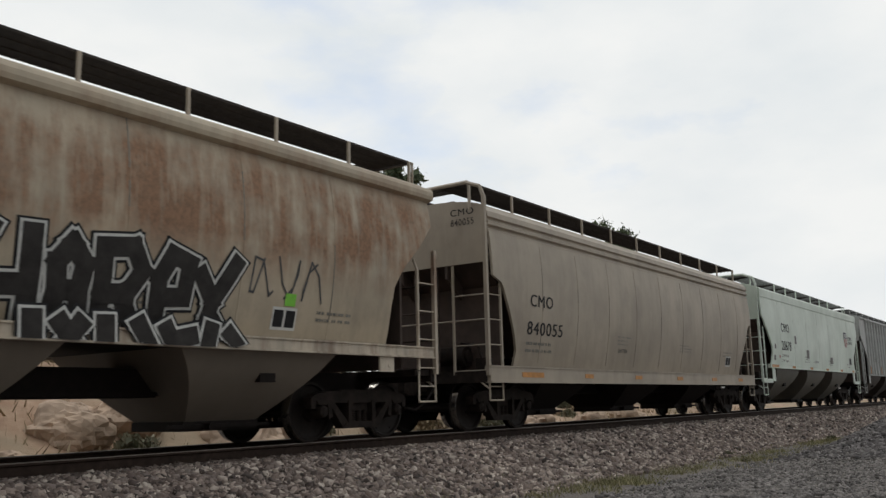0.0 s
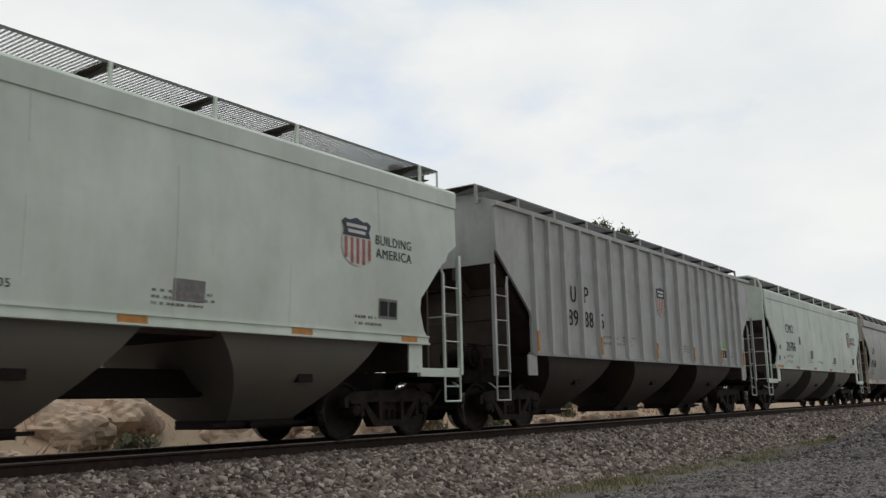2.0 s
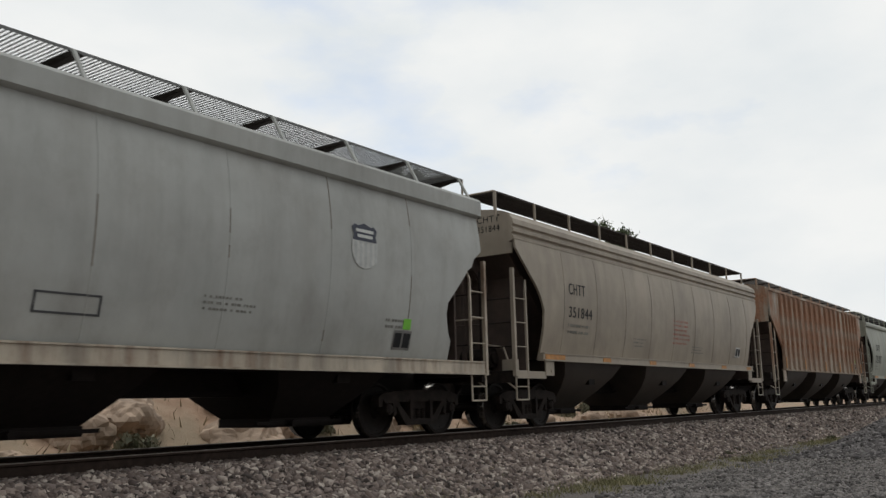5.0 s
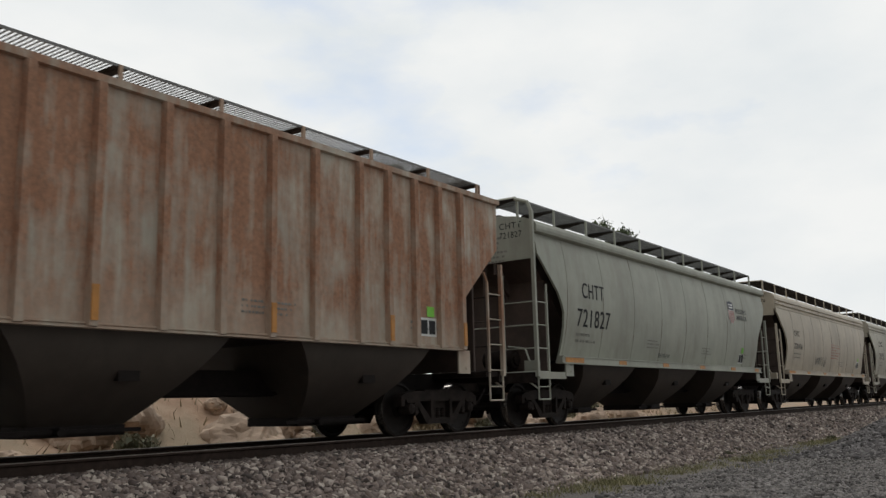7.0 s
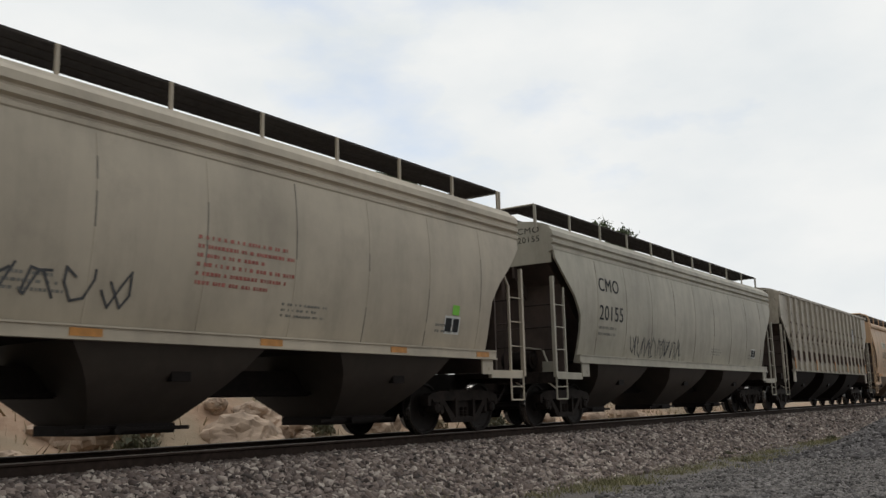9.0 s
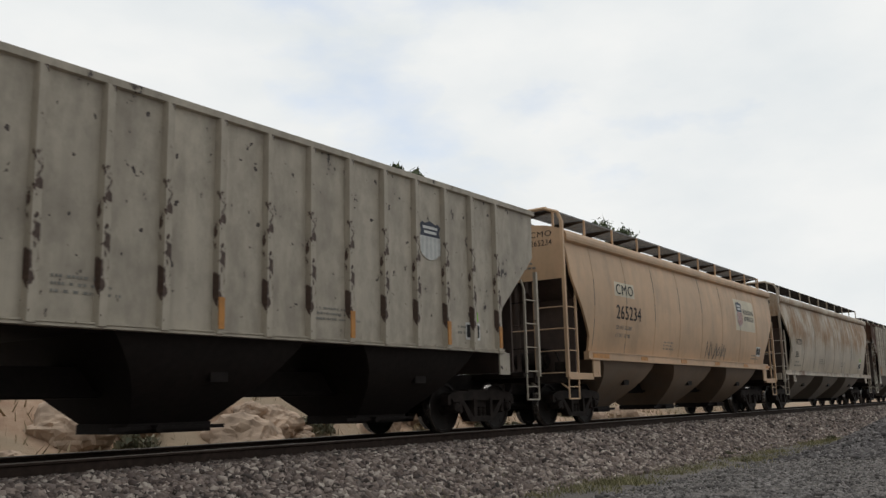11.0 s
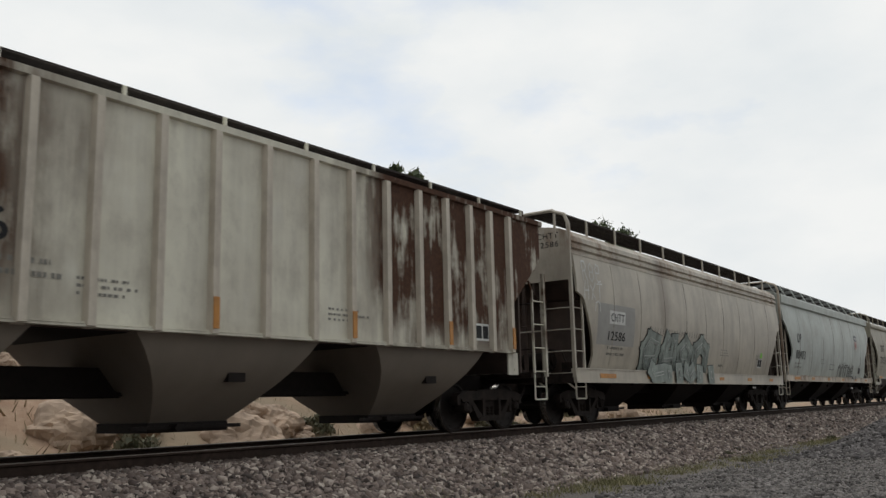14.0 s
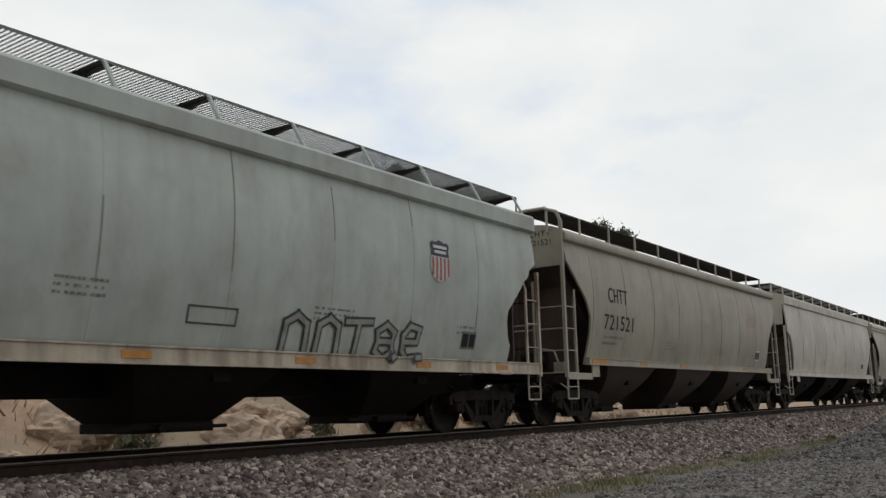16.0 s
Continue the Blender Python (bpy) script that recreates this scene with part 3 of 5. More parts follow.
REPAINT = plain("repaint_grey", (0.36, 0.35, 0.325), 0.65, vary=0.1, scale=3.0)
CREAM = plain("cream_patch_paint", (0.70, 0.62, 0.47), 0.6, vary=0.1, scale=3.0)
CHARCOAL = plain("charcoal_spray_paint", (0.042, 0.038, 0.036), 0.7, vary=0.35, scale=5.0)
TEALFILL = plain("grey_green_spray_paint", (0.27, 0.305, 0.275), 0.7, vary=0.4, scale=3.0)
GREYFILL = plain("thin_grey_spray_paint", (0.34, 0.345, 0.315), 0.7, vary=0.3, scale=4.0)


def tag_strokes(rng, x0, x1, z0, z1, letters):
    """Invented strokes of a spray-painted tag that spells nothing."""
    w = (x1 - x0) / letters
    out = []
    for i in range(letters):
        cx, pts = x0 + w * (i + 0.5), []
        md, h = (z0 + z1) / 2, (z1 - z0) * rng.uniform(0.40, 0.5)
        p, q = rng.uniform(0, 6.3), rng.uniform(0, 6.3)
        turn = rng.choice((1.25, 1.6, 2.3))
        pts = [(cx + w * (0.42 * math.sin(0.8 * k + p)), md + h * math.sin(turn * k + q)) for k in range(7)]
        out.append(pts)
    return out


STROKES = {
    "fork": [[(0.12, 0.0), (0.16, 0.62), (0.34, 1.0)], [(0.86, 0.0), (0.82, 1.0)], [(0.18, 0.46), (0.82, 0.5)]],
    "double": [[(0.5, 0.0), (0.12, 0.2), (0.2, 0.48), (0.12, 0.75), (0.5, 0.95), (0.88, 0.75), (0.8, 0.48), (0.88, 0.2), (0.5, 0.0)], [(0.2, 0.48), (0.8, 0.48)]],
    "loop": [[(0.2, 0.0), (0.14, 0.96), (0.66, 1.0), (0.86, 0.76), (0.62, 0.5), (0.2, 0.48)], [(0.5, 0.5), (0.95, 0.0)]],
    "comb": [[(0.88, 0.9), (0.4, 0.98), (0.12, 0.7), (0.16, 0.25), (0.4, 0.02), (0.9, 0.08)], [(0.2, 0.5), (0.78, 0.52), (0.84, 0.9)]],
    "arch": [[(0.1, 0.0), (0.14, 0.8), (0.5, 1.0), (0.86, 0.8), (0.9, 0.0)]],
    "tee": [[(0.0, 0.95), (1.0, 1.0)], [(0.5, 0.97), (0.44, 0.0)]],
    "branch": [[(0.05, 0.8), (0.42, 0.5), (0.95, 0.98)], [(0.42, 0.5), (0.22, 0.0)], [(0.4, 0.34), (0.95, 0.02)]],
}


def stroke_letters(car, spec, skin, cells, z0, z1, layers):
    """Fat sprayed letters in layers, each narrower than the one below; they spell nothing."""
    base = None
    for k, (mat, width, name) in enumerate(layers):
        g = Geo()
        for shape, a, b in cells:
            for line in STROKES[shape]:
                pts = [(a + (b - a) * u, z0 + (z1 - z0) * v) for u, v in line]
                fine = []
                for p, q in zip(pts, pts[1:]):
                    fine += [(p[0] + (q[0] - p[0]) * t / 6, p[1] + (q[1] - p[1]) * t / 6) for t in range(6)]
                ribbon(g, fine + pts[-1:], width, skin, 0.010 + 0.009 * k, spec.sill[0], spec.sill[1] + 0.012)
        me = g.mesh("graffiti_" + name, mat)
        if base is None:
            base = tagged(hang("graffiti", me, car, "fat spray-painted graffiti letters with pale outlines"), kind="stuff")
        else:
            tagged(hang("graffiti_" + name, me, base), kind="stuff")


def graffiti(car, spec, skin, kind, x0, x1, z0, z1, rng):
    if kind == "big":
        shapes = ("fork", "double", "loop", "comb", "branch")
        spans = ((0.0, 0.27), (0.29, 0.41), (0.43, 0.63), (0.65, 0.81), (0.83, 1.0))
        cells = [(n, x0 + (x1 - x0) * a, x0 + (x1 - x0) * b) for n, (a, b) in zip(shapes, spans)]
        return stroke_letters(car, spec, skin, cells, z0 + 0.1, z1 - 0.12, ((INK, 0.36, "shadow"), (WHITE, 0.30, "outline"), (CHARCOAL, 0.23, "fill")))
    if kind == "blocks":
        w = (x1 - x0) / 5
        cells = [(n, x0 + w * i + 0.05, x0 + w * (i + 1) - 0.05) for i, n in enumerate(("arch", "arch", "tee", "double", "comb"))]
        return stroke_letters(car, spec, skin, cells, z0, z1, ((SMOKE, 0.15, "outline"), (GREYFILL, 0.075, "fill")))
    if kind == "white":
        w, h = (x1 - x0) / 3, (z1 - z0) / 3
        cells = [(("loop", "double", "comb")[i], x0 + w * i, x0 + w * (i + 0.8)) for i in range(3)]
        stroke_letters(car, spec, skin, cells, z1 - h, z1, ((WHITE, 0.034, "white_tag"),))
        cells = [(("fork", "branch", "tee")[i], x0 + w * (i + 0.1), x0 + w * (i + 0.9)) for i in range(3)]
        stroke_letters(car, spec, skin, cells, z1 - 1.95 * h, z1 - 1.05 * h, ((WHITE, 0.034, "white_tag"),))
        return stroke_letters(car, spec, skin, [("arch", x0 + 1.7 * w, x0 + 2.6 * w)], z1 - 2.5 * h, z1 - 2.0 * h, ((WHITE, 0.03, "white_tag"),))
    if kind == "teal":
        spans = (("comb", 0.0, 0.22), ("fork", 0.26, 0.48), ("double", 0.52, 0.70), ("arch", 0.75, 1.0))
        cells = [(n, x0 + (x1 - x0) * a, x0 + (x1 - x0) * b) for n, a, b in spans]
        stroke_letters(car, spec, skin, cells, z0 + 0.15, z1 - 0.2, ((INK, 0.52, "shadow"), (TEALFILL, 0.47, "fill"), (PALE, 0.10, "outline"), (TEALFILL, 0.06, "core")))
        g = Geo()
        for i in range(22):
            u = x0 + (x1 - x0) * (0.06 + 0.04 * i)
            ribbon(g, [(u, z1 - 0.02), (u + 0.05, z1 + 0.10)], 0.02, skin, 0.012)
        tagged(part("graffiti_hatching", g, SMOKE, car), kind="stuff")
        return
    g = Geo()
    for line in tag_strokes(rng, x0, x1, z0, z1, max(3, int((x1 - x0) / 0.42))):
        ribbon(g, line, 0.03, skin, 0.008)
    tagged(part("graffiti", g, SMOKE, car, "spray-painted graffiti strokes"), kind="stuff")


def hopper_car(spec):
    """One covered hopper: sides, roof, slope sheets, hoppers, trucks, ladders, running boards, lettering."""
    global HALF
    HALF = half_of(spec)
    rng = random.Random(spec.name)
    skin = skin_of(spec)
    car = tagged(new("hopper_car"), spec.label, "hopper car", "cars of the grain train")
    car.matrix_basis = pose(spec.post + HALF, 0, 0)
    body, hop, trim = spec.paint, spec.hop, spec.trim
    top = EAVES[spec.eave][-1][1]
    # slope sheets and inner box
    zs = 3.50 if spec.kind == "curve" else 3.22
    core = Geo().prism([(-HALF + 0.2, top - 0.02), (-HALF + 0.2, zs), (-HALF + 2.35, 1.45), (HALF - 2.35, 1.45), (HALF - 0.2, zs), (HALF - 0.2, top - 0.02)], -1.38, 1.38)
    # added black box: stands in for the deep shade between the hoppers
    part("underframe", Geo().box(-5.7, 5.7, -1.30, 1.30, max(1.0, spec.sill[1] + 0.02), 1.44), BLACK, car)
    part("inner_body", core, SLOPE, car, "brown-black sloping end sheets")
    for s in (-1, 1):
        part("side_sheet", side_geo(spec, skin, s), body, car, "", True)
        pr = [(s * y, z) for y, z in EAVES[spec.eave]]
        e = HALF - OUTLINE[spec.kind][0][0] + 0.02
        part("eave", Geo().prism(pr, -e, e, "x"), body, car)
        lo, hi = spec.sill[1], spec.sill[0]
        e = HALF - spec.sill_end
        g = Geo().box(-e, e, *sorted((s * 1.50, s * 1.625)), lo, hi)
        sill = part("side_sill", g, trim, car)
        g = Geo().box(-e, e, *sorted((s * 1.625, s * 1.66)), lo - 0.004, lo + 0.022)
        hang("sill_flange", g.mesh("sill_flange", trim), sill)
        g = Geo().box(-e, e, *sorted((s * 1.625, s * 1.645)), hi - 0.02, hi + 0.004)
        hang("sill_lip", g.mesh("sill_lip", trim), sill)
        if spec.sill_end > 0.5 and spec.kind != "rib":
            for x in (-1, 1):
                g = Geo().box(*sorted((x * (HALF - 0.06), x * (HALF - 1.18))), *sorted((s * 1.53, s * 1.60)), 0.98, 1.12)
                hang("corner_sill", g.mesh("corner_sill", trim), sill)
        for x in (-1, 1):
            a, b = sorted((x * (HALF - 1.15), x * (HALF - 1.50)))
            g = Geo().prism([(a, 1.04), (b, 1.04), (b, lo + 0.005), (a, lo + 0.005)], *sorted((s * 1.615, s * 1.585)))
            g.bar(((a + b) / 2 + 0.06, s * 1.60, 1.14), ((a + b) / 2 + 0.06, s * 1.625, 1.14), 0.035, 10)
            hang("jacking_bracket", g.mesh("jacking_bracket", trim), sill)
    # roof arch, hatch trough and end sheets
    arch = [(1.52 * math.cos(math.pi * i / 12), top - 0.03 + 0.27 * math.sin(math.pi * i / 12)) for i in range(13)]
    part("roof", Geo().prism(arch + [(-1.52, top - 0.1), (1.52, top - 0.1)], -HALF + 0.2, HALF - 0.2, "x"), body, car)
    part("hatch_trough", Geo().box(-7.2, 7.2, -0.34, 0.34, top + 0.1, 4.58), DARKGRATE, car)
    for i in range(10):
        x = -6.6 + i * 1.46
        me = shared(("hatch", spec.eave), lambda: Geo().frustum(-0.62, 0.62, -0.37, 0.37, 4.575, -0.56, 0.56, -0.28, 0.28, 4.64).mesh("hatch_cover", DARKGRATE))
        hang("hatch_cover", me, car, "", pose(x, 0, 0))
    for s in (-1, 1):
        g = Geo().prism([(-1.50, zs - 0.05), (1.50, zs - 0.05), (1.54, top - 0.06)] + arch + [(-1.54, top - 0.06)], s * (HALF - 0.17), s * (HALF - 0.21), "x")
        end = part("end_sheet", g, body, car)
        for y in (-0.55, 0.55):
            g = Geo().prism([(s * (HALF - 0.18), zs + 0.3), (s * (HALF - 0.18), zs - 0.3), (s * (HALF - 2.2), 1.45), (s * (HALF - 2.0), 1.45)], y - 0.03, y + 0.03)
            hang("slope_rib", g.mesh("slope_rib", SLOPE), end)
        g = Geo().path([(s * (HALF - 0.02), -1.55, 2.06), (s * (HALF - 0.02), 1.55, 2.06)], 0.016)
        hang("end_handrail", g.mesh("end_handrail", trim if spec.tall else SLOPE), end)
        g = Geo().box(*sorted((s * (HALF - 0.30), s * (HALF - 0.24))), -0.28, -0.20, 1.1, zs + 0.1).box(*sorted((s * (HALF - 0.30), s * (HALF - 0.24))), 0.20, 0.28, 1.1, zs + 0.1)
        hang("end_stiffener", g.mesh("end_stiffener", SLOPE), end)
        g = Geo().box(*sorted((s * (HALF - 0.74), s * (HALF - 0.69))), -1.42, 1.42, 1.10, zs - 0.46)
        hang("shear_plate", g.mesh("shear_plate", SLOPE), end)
        g = Geo().box(*sorted((s * HALF, s * (HALF - 0.5))), -1.52, 1.52, 1.0, 1.09)
        g.box(*sorted((s * (HALF + 0.02), s * (HALF - 0.1))), -1.55, 1.55, 0.90, 1.11)
        for i in range(9):
            y = -1.2 + 0.3 * i
            g.box(*sorted((s * HALF, s * (HALF - 0.5))), y - 0.01, y + 0.01, 1.08, 1.11)
        part("end_platform", g, TRUCK, car)
        if s == -1:
            g = Geo().bar((-HALF + 0.55, -0.75, 1.42), (-HALF + 0.55, -0.05, 1.42), 0.20, 14).bar((-HALF + 0.55, -0.80, 1.42), (-HALF + 0.55, -0.75, 1.42), 0.12, 12)
            g.box(-HALF + 0.45, -HALF + 0.65, -0.65, -0.15, 1.09, 1.25)
            part("brake_reservoir", g, TRUCK, car, "dark air brake tank", True)
            g = Geo().box(-HALF + 0.28, -HALF + 0.48, -1.38, -1.12, 1.10, 1.36).path([(-HALF + 0.4, -1.2, 1.3), (-HALF + 0.55, -1.0, 1.62), (-HALF + 0.7, -0.5, 1.7)], 0.022)
            part("brake_valve", g, trim if spec.kind == "curve" else TRUCK, car)
        else:
            g = Geo().bar((HALF - 0.45, 0.1, 1.5), (HALF - 0.45, 0.8, 1.5), 0.22, 14)
            part("brake_cylinder", g, TRUCK, car, "dark air brake cylinder", True)
            wheel = Geo()
            ring = [(HALF + 0.02, 0.62 + 0.27 * math.cos(a * math.pi / 9), 2.35 + 0.27 * math.sin(a * math.pi / 9)) for a in range(19)]
            wheel.path(ring, 0.016)
            for a in range(0, 18, 6):
                wheel.bar((HALF + 0.0, 0.62, 2.35), ring[a], 0.012)
            wheel.box(HALF - 0.16, HALF - 0.02, 0.5, 0.74, 2.15, 2.55)
            part("brake_wheel", wheel, TRUCK, car)
        me = shared(("coupler", s), lambda: Geo().box(*sorted((s * 7.2, s * 8.45)), -0.13, 0.13, 0.76, 0.99).box(*sorted((s * 8.40, s * 8.70)), -0.17, 0.2, 0.70, 1.03).box(*sorted((s * 8.50, s * 8.78)), -0.19, -0.05, 0.74, 1.0).mesh("coupler", TRUCK))
        coup = hang("coupler", me, car)
        me = shared(("hose", s), lambda: Geo().path([(s * 8.1, s * 0.35, 0.80), (s * 8.35, s * 0.34, 0.55), (s * 8.55, s * 0.25, 0.42), (s * 8.70, s * 0.12, 0.48)], 0.025).mesh("brake_hose", BLACK))
        hang("brake_hose", me, coup)
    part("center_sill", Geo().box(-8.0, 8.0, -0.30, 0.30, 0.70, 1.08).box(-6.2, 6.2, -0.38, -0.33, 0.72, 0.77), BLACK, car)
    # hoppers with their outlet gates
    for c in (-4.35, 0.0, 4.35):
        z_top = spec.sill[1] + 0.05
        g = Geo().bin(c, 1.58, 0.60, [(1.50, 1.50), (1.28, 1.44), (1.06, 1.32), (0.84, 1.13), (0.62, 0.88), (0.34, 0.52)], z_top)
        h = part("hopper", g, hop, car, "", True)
        g = Geo().box(c - 0.66, c + 0.66, -0.56, 0.56, 0.24, 0.37).box(c - 0.95, c + 0.85, -0.62, -0.56, 0.28, 0.33)
        g.bar((c - 0.3, -0.72, 0.30), (c - 0.3, -0.5, 0.30), 0.05, 8)
        hang("outlet_gate", g.mesh("outlet_gate", BLACK), h)
        g = Geo().box(c + 0.05, c + 0.34, -1.27, -1.15, 0.88, 1.02)
        hang("hopper_plate", g.mesh("hopper_plate", BLACK), h)
    for s in (-1, 1):
        add_truck(car, s * (HALF - 1.33))
        for side in (-1, 1):
            ladder(car, spec, s, side, trim, spec.tall and s == -1)
    # running boards
    step, mat = (0.064, GALV) if spec.grate == "open" else (0.028, DARKGRATE)
    walk_board = hang("running_board", shared(("grate", spec.grate), lambda: grating_geo(step).mesh("running_board", mat)), car, "steel grating running boards", pose(0, 0, 0.045 - spec.extras.get("low", 0.0)) @ Matrix.Diagonal((HALF / 8.05, 1, 1, 1)))
    for x in (-8.0, 8.0):
        hang("cross_board", shared(("cross", spec.grate, x), lambda: cross_board(x, *((28, 0.017) if spec.grate == "open" else (60, 0.005))).mesh("cross_board", mat)), walk_board)
    lean, tip = (0.05, 0.22) if spec.name in "FQ" else (0.0, 0.0)
    def stanchion_mesh():
        g = Geo()
        g.prism([(-0.025, top - 0.07), (0.025, top - 0.07), (0.025 - lean, 4.69), (-0.025 - lean, 4.69)], -0.02, 0.02)
        for i, v in enumerate(g.v):
            k = (v[2] - top + 0.02) / (4.69 - top + 0.02)
            g.v[i] = (v[0], v[1] - 1.22 - tip * (1 - k), v[2])
        return g.mesh("stanchion", body if spec.name in "FQ" else trim)
    me = stanchion_mesh()
    spots = (0.68, 3.73, 5.29, 6.85, 9.26, 10.88, 12.44, 15.5) if spec.name in "CE" else tuple(0.06 + 1.587 * i for i in range(11))
    for dx in spots:
        x = dx - HALF
        hang("stanchion", me, walk_board, "", pose(x, 0, 0))
        hang("stanchion", me, walk_board, "", pose(x, 0, 0, 0, 0, 180))
        if spec.grate == "open":
            cross = shared("bracket", lambda: Geo().prism([(-1.22, 4.665), (-0.40, 4.665), (-0.40, 4.52), (-0.95, 4.62)], -0.03, 0.03, "x").box(-0.10, 0.10, -1.2, -0.46, 4.655, 4.668).mesh("board_bracket", DARKGRATE))
            hang("board_bracket", cross, walk_board, "", pose(x, 0, 0))
    for s in (-1, 1):
        g = Geo()
        if not (spec.tall and s < 0):
            g.path([(s * 7.75, -1.25, top), (s * 8.0, -1.2, top + 0.02), (s * 8.0, -1.2, 4.70)], 0.02)
        g.path([(s * 8.0, -1.2, 4.69), (s * 8.0, 1.2, 4.69)], 0.038 if spec.tall and s < 0 else 0.02)
        hang("grab_iron", g.mesh("grab_iron", trim), walk_board)
    if spec.name in "CE":
        gusset = Geo().add([(-0.25, -1.3, top - 0.02), (0.25, -1.3, top - 0.02), (0.12, -0.5, 4.66), (-0.12, -0.5, 4.66), (-0.25, -0.5, top), (0.25, -0.5, top)], [(0, 1, 2, 3), (0, 3, 4), (1, 5, 2), (0, 4, 5, 1), (3, 2, 5, 4)]).mesh("gusset", trim)
        for x in (-5.8, 0.0, 5.9):
            hang("gusset", gusset, walk_board, "", pose(x, 0, 0))
    # ribs or welded seams
    if spec.kind == "rib":
        def rib_mesh():
            g = Geo()
            hi = top - 0.08
            g.add([(-0.075, 0, 1.43), (-0.05, -0.09, 1.46), (0.05, -0.09, 1.46), (0.075, 0, 1.43), (-0.075, 0, hi), (-0.05, -0.09, hi - 0.04), (0.05, -0.09, hi - 0.04), (0.075, 0, hi)],
                  [(0, 1, 5, 4), (1, 2, 6, 5), (2, 3, 7, 6), (0, 3, 2, 1), (4, 5, 6, 7)])
            return g.mesh("rib", spec.extras.get("rib", body))
        me = rib_mesh()
        for dx in RIBS[spec.name]:
            x = dx - HALF
            hang("rib", me, car, "", pose(x, -1.595, 0))
            hang("rib", me, car, "", pose(x, 1.595, 0, 0, 0, 180))
    else:
        g = Geo()
        hi = {"band": 3.92, "lip": 3.96, "triple": 3.66}[spec.eave]
        lo = spec.sill[0]
        first, gap, count = {"band": (2.3, 1.92, 7), "lip": (1.28, 1.75, 8), "triple": (2.0, 1.57, 9)}[spec.eave]
        dirty = Geo()
        for i in range(count):
            x = first + gap * i - HALF
            base_z = max(lo, 1.3)
            zz = [base_z + (hi - base_z) * k / 16 for k in range(17)]
            if abs(x) > HALF - 1.5:
                zz = [z for z in zz if HALF - outline(spec.kind, z) > abs(x) + 0.05]
            stains = [(rng.uniform(base_z, hi), rng.uniform(0.25, 0.9)) for _ in range(2)]
            for a, b in zip(zz, zz[1:]):
                vs = []
                for z in (a, b):
                    vs += [(x - 0.014, -skin(z) + 0.001, z), (x, -skin(z) - 0.008, z), (x + 0.014, -skin(z) + 0.001, z)]
                soiled = any(c - h / 2 < (a + b) / 2 < c + h / 2 for c, h in stains)
                (dirty if soiled else g).add(vs, [(0, 1, 4, 3), (1, 2, 5, 4)])
        tagged(part("weld_seam", g, body, car), kind="stuff")
        if dirty.v and spec.bulge > 0.05:
            tagged(part("soiled_seam", dirty, SEAM, car, "weld seam stretches dark with dirt"), kind="stuff")
    # lettering, plates and small print
    on = (lambda z: 1.602) if spec.kind == "rib" else skin
    if spec.extras.get("plate"):
        x0, x1, z0, z1 = spec.extras["plate"]
        q = Geo()
        panel(q, x0 - HALF, x1 - HALF, z0, z1, skin, 0.003)
        part("lettering_plate", q, CREAM if spec.name == "M" else WHITE, car, "pale patch behind the lettering")
    for i, (text, x0, x1, z0, z1) in enumerate(spec.marks):
        g = Geo()
        write(g, text, x0 - HALF, x1 - HALF, z0, z1, on)
        part("lettering", g, spec.extras.get("ink", INK), car, "black stencilled mark")
        if spec.kind != "rib" and i < 2:
            g = Geo()
            wide_end, high_end = ((-0.62, -0.14), 4.32) if spec.name in "CE" else ((-1.24, -0.70), 4.13)
            write_end(g, text, -HALF + 0.163, *wide_end, high_end - 0.20 * i, high_end + 0.13 - 0.20 * i)
            part("end_lettering", g, INK, car)
    flat = (lambda z: 1.602) if spec.kind == "rib" else skin
    if spec.name in "CEFIMQR":
        g = Geo()
        for k in range(6):
            z, y, stop = 3.98 - 0.10 * k, -0.14, -0.66 - 0.25 * rng.random() * (k > 2)
            while y > stop:
                w = rng.uniform(0.03, 0.09)
                g.add([(-HALF + 0.163, y, z), (-HALF + 0.163, y - w, z), (-HALF + 0.163, y - w, z - 0.045), (-HALF + 0.163, y, z - 0.045)], [(0, 1, 2, 3)])
                y -= w + rng.choice((0.015, 0.03, 0.08))
        tagged(part("end_small_print", g, FADED, car, "illegible small stencilling"), kind="stuff")
    g = Geo()
    if spec.marks:
        x, z = spec.marks[-1][1] - HALF, spec.marks[-1][3]
        for k, line in enumerate(spec.extras.get("print", ())):
            q = Geo()
            write(q, line, x + 0.0, x + 0.068 * len(line), z - 0.24 - 0.19 * k, z - 0.15 - 0.19 * k, flat)
            part("weight_line", q, FADED, car, "small stencilled weight line")
        if not spec.extras.get("print"):
            bars_of_text(g, rng, x, x + 1.1, max(z - 0.42, spec.sill[0] + 0.08), z - 0.14, 2, flat)
    bars_of_text(g, rng, -2.4, -1.5, 1.75, 2.0, 3, flat)
    bars_of_text(g, rng, 1.6, 2.6, 1.72, 1.95, 3, flat)
    bars_of_text(g, rng, 5.2, 6.0, 1.68, 1.88, 2, flat)
    tagged(part("small_print", g, FADED, car, "illegible small stencilling"), kind="stuff")
    g, q = Geo(), Geo()
    px, rise = PLATES.get(spec.name, (13.5, 0.14 if spec.kind in ("notch", "rib") else 0.25))
    x0, zp = px - HALF, spec.sill[0] + rise
    panel(g, x0, x0 + 0.46, zp, zp + 0.31, flat, 0.006)
    plate = part("inspection_plate", g, WHITE if spec.kind != "notch" else GREYPATCH, car, "small black and white data plate")
    panel(q, x0 + 0.03, x0 + 0.21, zp + 0.04, zp + 0.27, flat, 0.009)
    panel(q, x0 + 0.25, x0 + 0.43, zp + 0.04, zp + 0.27, flat, 0.009)
